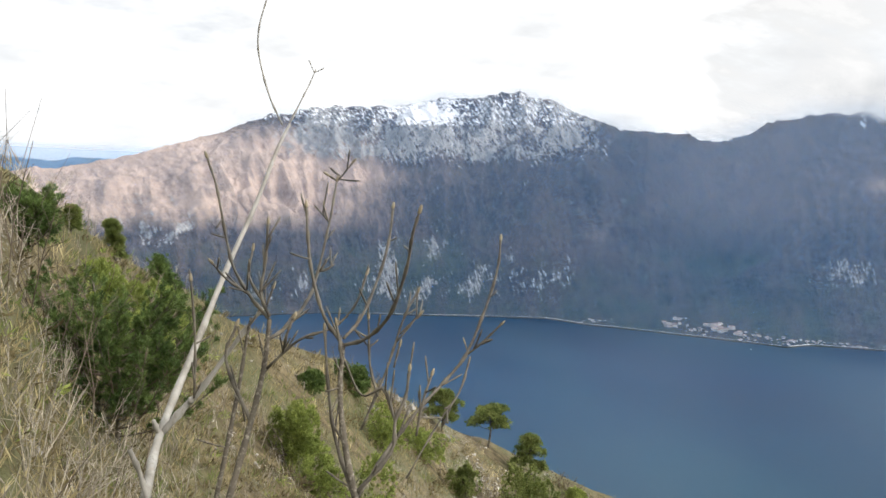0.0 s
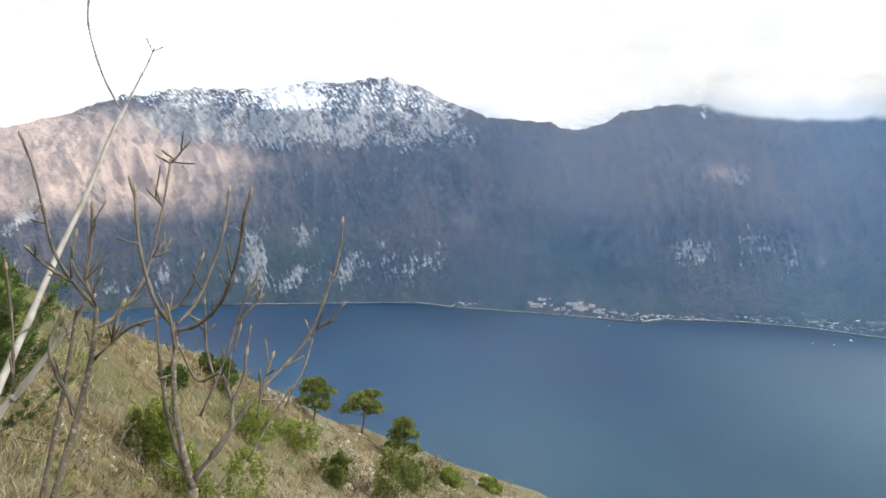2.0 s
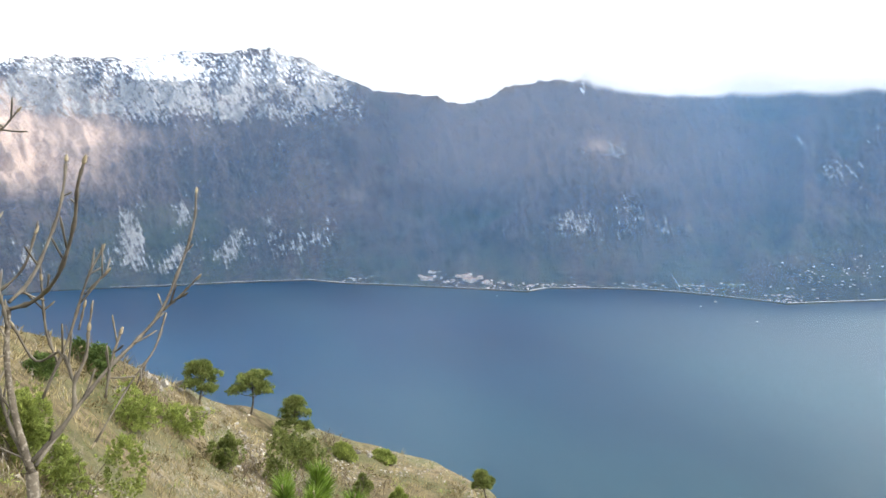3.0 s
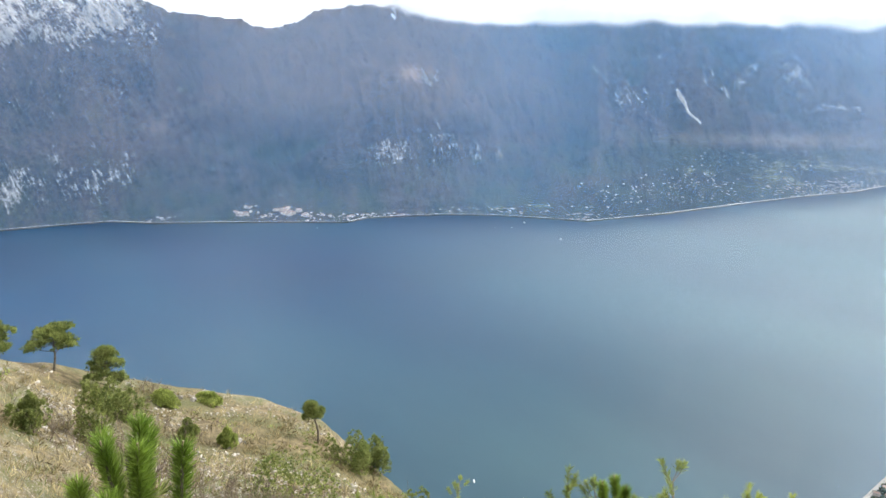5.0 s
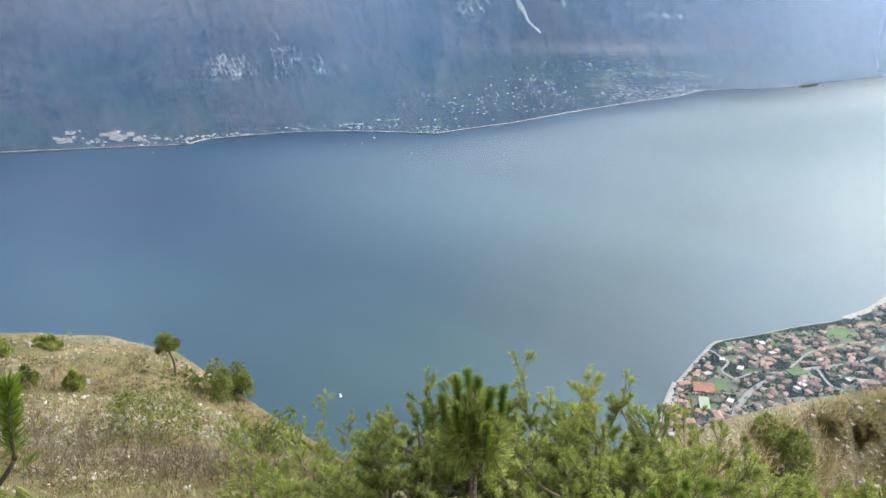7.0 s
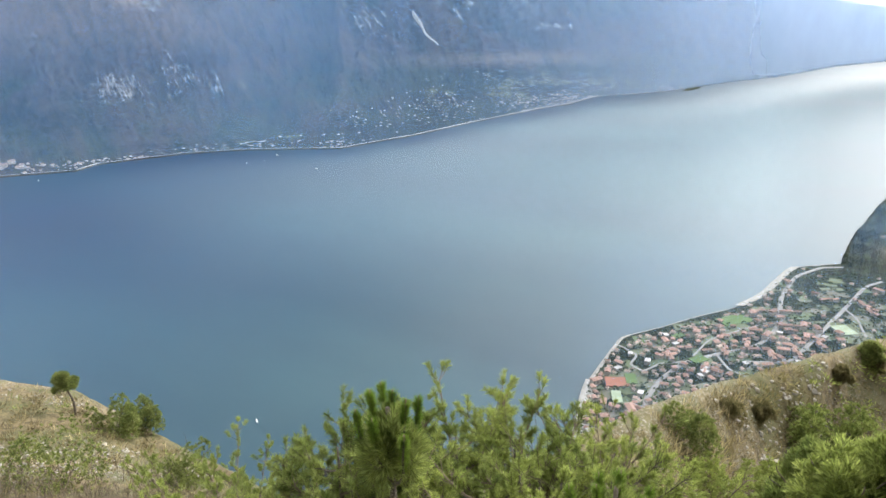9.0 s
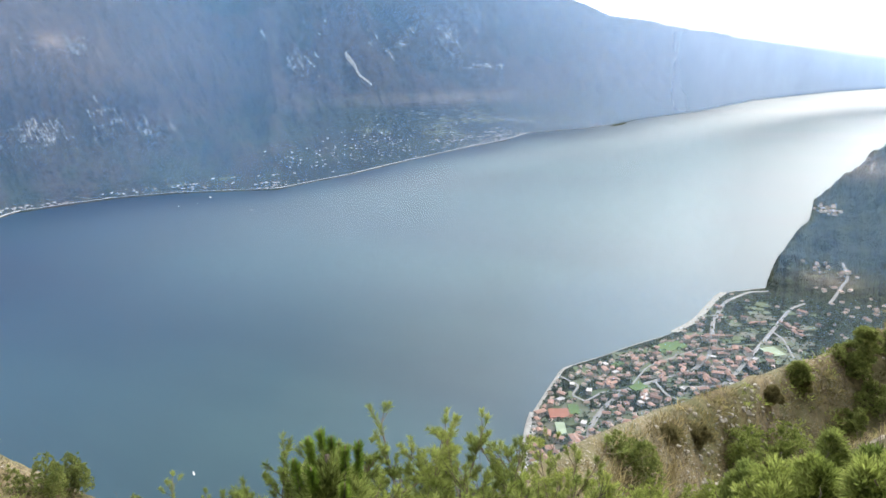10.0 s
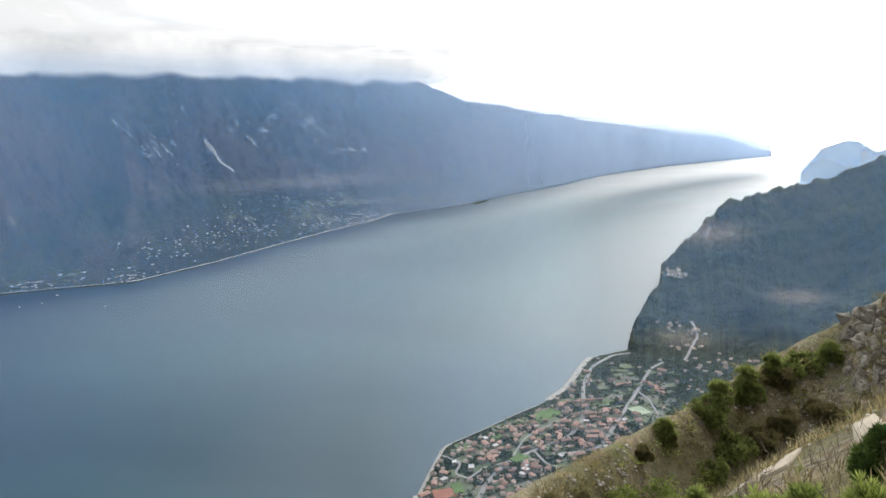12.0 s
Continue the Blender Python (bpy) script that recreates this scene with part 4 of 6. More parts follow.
SLIM = [
    ("stem", 0.017, 0.010, [(-0.25, 2.10, -0.91), (-0.29, 2.15, -0.77), (-0.32, 2.22, -0.61), (-0.32, 2.28, -0.46)]),
    ("branch", 0.009, 0.006, [(-0.32, 2.28, -0.46), (-0.39, 2.32, -0.37), (-0.44, 2.37, -0.23), (-0.46, 2.40, -0.11), (-0.47, 2.43, -0.01)]),
    ("branch", 0.008, 0.006, [(-0.32, 2.29, -0.44), (-0.27, 2.36, -0.38), (-0.22, 2.43, -0.25), (-0.19, 2.49, -0.13), (-0.18, 2.54, -0.01)]),
    ("branch", 0.009, 0.006, [(-0.32, 2.28, -0.46), (-0.24, 2.25, -0.43), (-0.16, 2.17, -0.34), (-0.11, 2.14, -0.20), (-0.09, 2.10, -0.09), (-0.07, 2.10, -0.02)]),
    ("branch", 0.009, 0.006, [(-0.26, 2.10, -0.89), (-0.33, 2.20, -0.75), (-0.36, 2.24, -0.60), (-0.38, 2.28, -0.41)]),
    ("branch", 0.010, 0.006, [(-0.25, 2.11, -0.88), (-0.15, 2.16, -0.77), (-0.14, 2.19, -0.68), (-0.11, 2.22, -0.61), (-0.10, 2.24, -0.53)]),
    ("branch", 0.006, 0.005, [(-0.21, 2.35, -0.65), (-0.24, 2.37, -0.55), (-0.25, 2.40, -0.39)]),
    ("branch", 0.007, 0.005, [(-0.28, 2.46, -0.80), (-0.20, 2.52, -0.61), (-0.14, 2.56, -0.42), (-0.09, 2.58, -0.32)]),
    ("twig", 0.005, 0.005, [(-0.15, 2.55, -0.47), (-0.11, 2.56, -0.43), (-0.08, 2.57, -0.40)]),
    ("twig", 0.005, 0.005, [(-0.17, 2.53, -0.59), (-0.15, 2.54, -0.51)]),
    ("branch", 0.010, 0.006, [(-0.25, 2.15, -0.91), (-0.16, 2.31, -0.80), (-0.07, 2.40, -0.70), (0.02, 2.52, -0.63), (0.10, 2.59, -0.54), (0.18, 2.69, -0.36), (0.22, 2.75, -0.23), (0.23, 2.78, -0.13)]),
    ("branch", 0.006, 0.005, [(0.10, 2.59, -0.55), (0.16, 2.60, -0.50), (0.22, 2.60, -0.44)]),
    ("branch", 0.006, 0.004, [(0.11, 2.59, -0.56), (0.07, 2.51, -0.67), (-0.01, 2.43, -0.77), (-0.11, 2.32, -0.92)]),
    ("branch", 0.006, 0.006, [(-0.08, 2.37, -0.79), (-0.06, 2.40, -0.68), (-0.03, 2.43, -0.59)]),
    ("twig", 0.004, 0.003, [(0.10, 2.59, -0.54), (0.09, 2.60, -0.51)]),
    ("branch", 0.006, 0.005, [(-0.14, 2.19, -0.69), (-0.18, 2.26, -0.60), (-0.26, 2.30, -0.63), (-0.32, 2.32, -0.52)]),
    ("twig", 0.007, 0.005, [(-0.32, 2.25, -0.51), (-0.33, 2.26, -0.44), (-0.34, 2.27, -0.39)]),
]

shrub("ash_sapling", (WHITE[0][3][0][0], WHITE[0][3][0][1], HIGH + WHITE[0][3][0][2] - 0.3), WHITE, (M_PALE, M_PALE), "pale bleached leafless forked sapling beside the path")
shrub("bare_shrub", (DARK[0][3][0][0], DARK[0][3][0][1], HIGH + DARK[0][3][0][2] - 0.3), DARK, (M_STEM, M_TWIG), "dark-stemmed leafless shrub with knobbly budding twigs")
shrub("bare_shrub", (SLIM[0][3][0][0], SLIM[0][3][0][1], HIGH + SLIM[0][3][0][2] - 0.3), SLIM, (M_STEM, M_TWIG), "slender leafless shrub with pale fat buds")


def stems_down(ob, rods):
    """Carry the stems on into the ground."""
    o = ob.location
    for kind, r0, r1, pts in rods:
        if kind == "stem":
            p = Vector(pts[0]) + Vector((0, 0, HIGH))
            a, r = math.degrees(math.atan2(p.x, p.y)), math.hypot(p.x, p.y)
            g = Vector((p.x - 0.02, p.y, float(hill_z(np.array([a]), np.array([r]))[0]) - 0.1))
            if g.z < p.z - 0.02:
                mesh_ob("stem", *tube([g - o, (g + p) / 2 - o + Vector((0.02, 0, 0)), p - o], r0 * 1.25, r0, 7), M_STEM, ob, shade=True)


for ob, rods in ((bpy.data.objects["ash_sapling"], WHITE), (bpy.data.objects["bare_shrub"], DARK), (bpy.data.objects["bare_shrub.001"], SLIM)):
    stems_down(ob, rods)


def needles(seed, reach, clumps, per, length, width, spread=0.7, lobes=9):
    """Sprays over an uneven heap of lobes of different sizes, with stray shoots; the heap stands on z = 0 and is one unit tall before scaling."""
    r = np.random.default_rng(seed)
    turn, out = r.uniform(0, 6.28, lobes), np.sqrt(r.uniform(0.0, 1.0, lobes)) * 0.72
    size = r.uniform(0.20, 0.44, lobes) * (1.08 - 0.45 * out)
    high = np.maximum((1.0 - 0.75 * out ** 2) * r.uniform(0.35, 1.0, lobes) - size, 0.10)
    cores = np.stack([np.cos(turn) * out, np.sin(turn) * out, high], -1)
    pick = r.choice(lobes, clumps, p=size ** 2 / np.sum(size ** 2))
    way = unit(r.normal(size=(clumps, 3)) + np.array([0, 0, 0.35]))
    far = r.uniform(0.45, 1.0, clumps) ** 0.6 * np.where(r.random(clumps) > 0.93, r.uniform(1.1, 1.45, clumps), 1.0)
    c = cores[pick] + way * (size[pick] * far)[:, None] * np.array([1, 1, 1.15])
    c[:, 2] = np.abs(c[:, 2])
    c[:, 2] *= 0.97 / np.quantile(c[:, 2], 0.985)
    return tufted(c * np.array(reach), unit(way + np.array([0, 0, 0.45])), per, length, width, spread, r)


def bush(at, wide, tall, seed, leaf, clumps, per, length, width, label, name="evergreen_bush", group="", stems=4, spread=0.7, lobes=9):
    root = thing(name, tuple(at), label, "bush", group)
    mesh_ob("foliage", *needles(seed, (wide, wide, tall), clumps, per, length, width, spread, lobes), leaf, root)
    r = np.random.default_rng(seed + 1)
    for k in range(stems):
        a = k / stems * 6.28 + r.random()
        tip = np.array([math.cos(a) * wide * 0.7, math.sin(a) * wide * 0.7, tall * r.uniform(0.55, 0.95)])
        mesh_ob("stem", *tube([(0, 0, -0.15), tip * 0.4 + np.array([0, 0, 0.1 * tall]), tip, tip * 1.12 + r.normal(size=3) * 0.05 * tall], 0.008 * tall + 0.006, 0.003, 5), M_BRUSH if k % 2 else M_STEM, root, shade=True)
    return root


def scrub_pine(at, tall, wide, seed, leaf, label, limbs=22, shoots=20, per=74, name="scrub_pine", category="tree", group="pine scrub in the gully", needle=1.0):
    """A ragged young pine: limbs that curve upward, each set with brush-like shoots of needles on pale twigs."""
    root = thing(name, tuple(at), label, category, group)
    r = np.random.default_rng(seed)
    mesh_ob("trunk", *tube([(0, 0, -0.2), (0.03, 0.02, tall * 0.5), (0, 0, tall * 0.86)], 0.016 * tall + 0.01, 0.010, 7), M_STEM, root, shade=True)
    ends, ways, twigs = [], [], []
    for k in range(limbs):
        h = 0.12 + 0.78 * (k + r.random()) / limbs
        a = k * 2.4 + r.normal() * 0.3
        reach = wide * (1.12 - 0.62 * h ** 2) * r.uniform(0.55, 1.12)
        lift = reach * r.uniform(0.35, 1.0) + 0.06 * tall * h
        base = np.array([0.0, 0.0, h * tall * 0.9])
        go = np.array([math.cos(a) * reach, math.sin(a) * reach, 0.0])
        line = [base + go * u + np.array([0, 0, lift * u ** 1.8]) for u in (0, 0.35, 0.7, 1.0)]
        first = len(twigs)
        for u in np.append(r.uniform(0.25, 1.0, shoots - 2), (1.0, 0.97)):
            p = base + go * u + np.array([0, 0, lift * u ** 1.8])
            w = unit(go / reach * 0.85 + np.array([0, 0, 0.6]) + r.normal(size=3) * 0.65)
            n = r.uniform(0.10, 0.27) * (0.7 + 0.4 * u)
            q = p + w * n * 0.5 + np.array([0, 0, 0.02])
            e = q + unit(w + np.array([0, 0, 0.7])) * n * 0.6
            twigs.append((p, q, e))
            ends.append((q, e))
        rods = np.array(twigs[first:])
        mesh_ob("limb", *join([tube(line, 0.013, 0.005, 5), slim_rods(rods[:, 0], rods[:, 1], rods[:, 2], 0.006, 0.0035)]), M_BRUSH if k % 3 else M_STEM, root)
    b, e = (np.repeat(np.array([x[k] for x in ends]), per, 0) for k in (0, 1))
    u = r.random((len(b), 1)) ** 0.75
    w = unit(unit(e - b) * 1.1 + unit(r.normal(size=b.shape)))
    mesh_ob("crown", *blades(b + (e - b) * u, w, r.uniform(0.05, 0.10, len(b)) * needle, 0.0085 * needle, r), leaf, root)
    return root


def pine(at, tall, wide, seed, label, lean=0.0, bare=0.45, leaf=None, per=22, clumps=150, length=0.34, width=0.05, group="pines on the slope", tiers=10):
    """A small mountain pine: bent trunk, limbs and cushions of needles at the limbs' ends."""
    leaf = leaf or M_DARKPINE
    root = thing("pine_tree", tuple(at), label, "tree", group)
    r = np.random.default_rng(seed)
    top = np.array([lean * tall, 0.05 * tall, tall])
    way = [np.array([0, 0, -0.2]), np.array([lean * tall * 0.25 + 0.04 * tall, 0, tall * 0.35]), np.array([lean * tall * 0.6, 0.03 * tall, tall * 0.7]), top * 0.97]
    mesh_ob("trunk", *tube(way, 0.028 * tall + 0.02, 0.01 * tall, 8), M_STEM, root, shade=True)
    cs, ws = [], []
    for k in range(tiers):
        h = bare + (1 - bare) * (k + 0.4) / tiers
        base = np.array([np.interp(h, [0, .35, .7, 1], [p[0] for p in way]), 0.03 * tall * h, h * tall])
        a = k * 2.4 + r.random()
        reach = wide * r.uniform(0.6, 1.0) * (1.15 - 0.75 * max(0, (h - bare) / (1 - bare)) ** 2)
        tip = base + np.array([math.cos(a) * reach, math.sin(a) * reach, reach * r.uniform(0.1, 0.45)])
        mesh_ob("limb", *tube([base, (base + tip) / 2 + np.array([0, 0, -0.04 * tall]), tip], 0.012 * tall, 0.004 * tall, 5), M_STEM, root, shade=True)
        m = clumps // tiers
        o = unit(r.normal(size=(m, 3)))
        o[:, 2] = np.abs(o[:, 2]) * 0.8 - 0.15
        cs.append(base * 0.25 + tip * 0.75 + o * np.array([0.46, 0.46, 0.34]) * wide * r.uniform(0.3, 1.0, (m, 1)))
        ws.append(unit(o + np.array([0, 0, 0.5])))
    m = clumps // 4
    o = unit(r.normal(size=(m, 3)))
    cs.append(top + o * np.array([0.45, 0.45, 0.25]) * wide * 0.8)
    ws.append(unit(o + np.array([0, 0, 0.8])))
    mesh_ob("crown", *tufted(np.vstack(cs), np.vstack(ws), per, length, width, 0.8, r), leaf, root)
    return root


def span(az, low, high, degrees_wide):
    """Foot, height and half width of a thing on the slope, from the lines of sight that bound it."""
    p, r = spot(az, low)
    return p, r * (math.tan(radians(high)) - math.tan(radians(low))), r * math.tan(radians(degrees_wide / 2))


# pines along the crest of the left spur, and on the far slope
for seed, (a, lo, hi, w, lean, bare, text) in enumerate([
        (0.1, -18.0, -15.3, 3.0, 0.1, 0.15, "dense dark green mountain pine on the rocky crest"),
        (4.0, -19.1, -16.4, 3.4, 0.12, 0.40, "umbrella-shaped pine with a bare lower trunk on the crest"),
        (7.4, -21.6, -18.5, 2.8, 0.05, 0.15, "bushy green pine on the edge of the spur"),
        (-24.9, -4.6, -1.8, 1.0, -0.15, 0.1, "small leaning dark pine on the skyline"),
        (-27.9, -2.2, -0.8, 0.7, 0.1, 0.1, "tiny dark pine on the skyline"),
        (23.5, -27.2, -24.3, 1.5, -0.1, 0.62, "lone thin pine with a small flat crown"),
        (92.4, -22.2, -19.9, 2.4, 0.05, 0.15, "round dark pine on the ridge"),
        (94.4, -20.6, -18.6, 1.8, 0.0, 0.15, "small dark pine on the ridge"),
        (96.2, -19.4, -17.6, 1.4, 0.1, 0.15, "small dark pine on the rocky ridge"),
        (88.3, -24.6, -22.9, 1.6, 0.0, 0.2, "low dark pine near the crest")]):
    p, tall, half = span(a, lo, hi, w)
    pine(p, tall, half, 100 + seed, text, lean, bare, clumps=420, per=14, length=0.06 + 0.0048 * math.hypot(p[0], p[1]), width=0.012 + 0.00105 * math.hypot(p[0], p[1]))

# evergreen bushes of the left spur
for seed, (a, lo, hi, w, leaf, text) in enumerate([
        (6.6, -25.0, -20.4, 3.2, M_DARKPINE, "bright green pine scrub below the crest"),
        (8.4, -23.4, -21.2, 2.4, M_DARKPINE, "low green pine scrub below the crest"),
        (-30.6, -3.4, 0.8, 2.8, M_JUNIPER, "dark evergreen bush on the steep bank"),
        (-21.9, -7.4, -4.2, 1.7, M_JUNIPER, "upright dark juniper on the skyline"),
        (-10.6, -14.8, -13.3, 2.0, M_JUNIPER, "low round juniper on the dry slope"),
        (-7.2, -14.9, -12.8, 2.2, M_JUNIPER, "low round juniper beside white rocks"),
        (-12.2, -20.4, -15.8, 3.0, M_SHRUB, "yellow-green box bush on the slope"),
        (-26.0, -9.0, -4.6, 5.0, M_SHRUB, "yellowish low scrub on the bank"),
        (-22.6, -10.6, -6.2, 4.4, M_SHRUB, "yellowish green scrub behind the juniper"),
        (-4.6, -19.4, -16.2, 3.0, M_SHRUB, "yellow-green box bush among dry grass"),
        (-8.2, -23.8, -19.4, 5.0, M_SHRUB, "loose light green scrub among dry stems"),
        (-1.2, -20.2, -18.2, 2.6, M_SHRUB, "low light green scrub below the rocks"),
        (2.1, -23.0, -20.8, 1.8, M_DARKPINE, "small round green bush on the scree"),
        (21.6, -31.6, -28.0, 5.6, M_DARKPINE, "spreading green bush on the stony slope"),
        (26.2, -29.2, -26.6, 2.6, M_DARKPINE, "thin evergreen bush at the brow"),
        (28.0, -29.6, -27.4, 2.2, M_DARKPINE, "thin evergreen bush at the brow"),
        (31.0, -34.0, -31.3, 3.6, M_DARKPINE, "dark green bush at the foot of the spur"),
        (16.0, -26.6, -25.4, 1.0, M_SHRUB, "tiny green bush among white stones"),
        (13.0, -25.6, -24.4, 1.0, M_DARKPINE, "tiny dark bush among white stones"),
        (11.4, -22.8, -21.9, 1.8, M_SHRUB, "low grass-green bush on the brow"),
        (14.6, -23.2, -22.6, 1.4, M_SHRUB, "low grass-green bush on the brow")]):
    p, tall, half = span(a, lo, hi, w)
    far = float(np.hypot(p[0], p[1]))
    if far < 15 and tall > 0.5:
        scrub_pine(p - np.array([0, 0, 0.1]), tall * 0.92, half * 1.25, 200 + seed, leaf, text, 26, 14, 46, "evergreen_bush", "bush", "bushes of the left slope", 0.7 + 0.05 * far)
        continue
    bush(p, half * 1.75, tall, 200 + seed, leaf, 700 if far > 25 else 1500, 12, 0.055 + 0.0034 * far, 0.010 + 0.0011 * far, text, lobes=7 + seed % 5)

p, tall, half = span(-25.0, -17.6, -6.4, 11.5)
scrub_pine(p - np.array([0, 0, 0.15]), tall * 0.92, half * 1.2, 303, M_JUNIPER, "big dense dark green juniper on the grassy bank", 64, 22, 60, "juniper_bush", "bush", "bushes of the left slope", 1.15)


def candle(root, base, tip, r, leaf, reach=0.07, thick=850):
    """An upright shoot set all round with needles."""
    base, tip = np.array(base), np.array(tip)
    s = mesh_ob("shoot", *tube([base, (base + tip) / 2 + r.normal(size=3) * 0.01, tip], 0.009, 0.006, 5), M_TWIG, root, shade=True)
    u = r.random(thick) ** 0.7
    w = unit(unit(tip - base) * 1.6 + 1.25 * unit(r.normal(size=(thick, 3))))
    mesh_ob("needle_tuft", *blades(base + (tip - base) * u[:, None], w, reach * r.uniform(0.8, 1.2, thick), 0.004, r), leaf, s)
    mesh_ob("bud", *tube([tip - (tip - base) * 0.02, tip + unit(tip - base) * 0.02, tip + unit(tip - base) * 0.04], 0.008, 0.004, 5), M_BUD, s, "pale brown tip bud")



PATHWAY = [(93.6, -27.4), (95.1, -26.3), (97.1, -25.4), (98.4, -23.8), (99.2, -22.9), (100.4, -22.2), (102.9, -21.3), (104.5, -21.2)]
trodden = np.array([spot(a, e)[0][:2] for a, e in PATHWAY])
trodden = np.stack([np.interp(np.linspace(0, 7, 120), np.arange(8), trodden[:, k]) for k in (0, 1)], -1)


def off_path(a, r, gap):
    x, y = r * np.sin(np.radians(a)), r * np.cos(np.radians(a))
    return np.min(np.hypot(x[:, None] - trodden[None, :, 0], y[:, None] - trodden[None, :, 1]), 1) > gap


def low_scrub(name, n, a0, a1, r0, r1, seed, leaf, size, label, level):
    q = np.random.default_rng(seed)
    a = q.uniform(a0, a1, n)
    r = r0 * (r1 / r0) ** (q.random(n) ** 0.6)
    x, y = r * np.sin(np.radians(a)), r * np.cos(np.radians(a))
    keep = (r < col_interp(a, CREST, 2)) & (fbm(x / 6, y / 6, 3, seed) > level) & off_path(a, r, 1.6)
    a, r, x, y = a[keep], r[keep], x[keep], y[keep]
    g = size * q.uniform(0.5, 1.2, len(a)) * (0.6 + r / 45)
    o = unit(q.normal(size=(len(a), 26, 3)))
    o[:, :, 2] = np.abs(o[:, :, 2])
    c = (np.stack([x, y, hill_z(a, r) + g * 0.1], -1)[:, None] + o * g[:, None, None] * q.uniform(0.3, 1.0, (len(a), 26, 1)) * np.array([1, 1, 0.7])).reshape(-1, 3)
    L = np.repeat(g, 26) * 0.55
    v, f = blades(c, unit(o.reshape(-1, 3) + 0.7 * unit(q.normal(size=(len(c), 3)))), L, L * 0.22, q)
    return tagged(mesh_ob(name, v, f, leaf), label, "scrub", kind="stuff")


M_HEATH = surface("heath", (0.11, 0.09, 0.045), (0.22, 0.178, 0.09), 3.0, 0.85, 0, vary=0.4, by="island", sheer=0.4)
low_scrub("low_heath", 2600, -38, 34, 6, 70, 810, M_HEATH, 0.34, "brownish olive heath and low scrub", -0.1)
low_scrub("green_heath", 900, -38, 34, 5, 66, 811, M_SHRUB, 0.26, "patches of low green scrub", 0.12)
low_scrub("ridge_heath", 4200, 70, 106, 12, 98, 812, M_HEATH, 0.30, "brownish olive heath on the ridge", -0.05)
low_scrub("ridge_scrub", 1800, 66, 106, 26, 98, 813, M_SHRUB, 0.42, "dark green low scrub on the ridge", 0.14)

M_DARKHEATH = surface("dark_heath", (0.115, 0.105, 0.048), (0.24, 0.21, 0.095), 3.0, 0.85, 0, vary=0.4, by="island", sheer=0.6)
low_scrub("ridge_bushes", 1500, 76, 106, 22, 99, 814, M_DARKHEATH, 0.62, "dark olive bushes scattered over the ridge", -0.02)

M_FRESH = surface("fresh_needles", (0.10, 0.175, 0.022), (0.22, 0.31, 0.05), 0.4, 0.55, 0, vary=0.4, by="island", sheer=0.3)


def young_pine(at, crown, seed, shoots, wide, body, label, reach=0.075):
    """A young pine close by: whorled limbs and many candle-like shoots."""
    r = np.random.default_rng(seed)
    root = thing("young_pine", tuple(at), label, "tree")
    top = np.array(crown) - np.array(at)
    mesh_ob("trunk", *tube([(0, 0, -0.2), top * 0.5 + np.array([0.03, 0, 0]), top - np.array([0, 0, 0.12])], 0.045, 0.014, 8), M_STEM, root, shade=True)
    for k in range(shoots):
        ring = math.sqrt((k + 0.3) / shoots)
        a = k * 2.4
        tip = top + np.array([math.cos(a) * wide * ring, math.sin(a) * wide * ring, -0.75 * wide * ring ** 1.6 + r.uniform(-0.08, 0.05)])
        out = unit(np.array([math.cos(a) * ring * 0.25, math.sin(a) * ring * 0.25, 1.0]) + r.normal(size=3) * 0.1)
        base = tip - out * r.uniform(0.24, 0.32)
        knee = np.array([top[0] * 0.95, top[1] * 0.95, base[2] - 0.25 * wide * ring - 0.1])
        mesh_ob("limb", *tube([knee, (knee * 0.4 + base * 0.6) - np.array([0, 0, 0.03]), base], 0.014, 0.008, 5), M_TWIG, root, shade=True)
        candle(root, base, tip, r, M_FRESH, reach)
    mesh_ob("crown", *(lambda v, f: (v + top - np.array([0, 0, wide * 2.3]), f))(*needles(seed + 5, (wide * 0.9, wide * 0.9, wide * 1.5), body, 24, 0.085, 0.006, 0.5, 14)), M_NEEDLE, root)
    return root


def on_hill(x, y):
    return (x, y, float(hill_z(np.array([math.degrees(math.atan2(x, y))]), np.array([math.hypot(x, y)]))[0]))


young_pine(on_hill(0.58, 2.50), (0.59, 2.53, HIGH - 1.23), 401, 8, 0.25, 60, "young pine with fresh green candle shoots below the path", 0.075)
young_pine(on_hill(3.02, 2.28), (3.03, 2.26, HIGH - 2.15), 402, 8, 0.24, 420, "bright young pine with upright candle shoots below the path", 0.055)
young_pine(on_hill(3.75, 1.15), (3.80, 1.12, HIGH - 2.72), 403, 9, 0.34, 300, "bright yellow-green young pine among the scrub", 0.06)

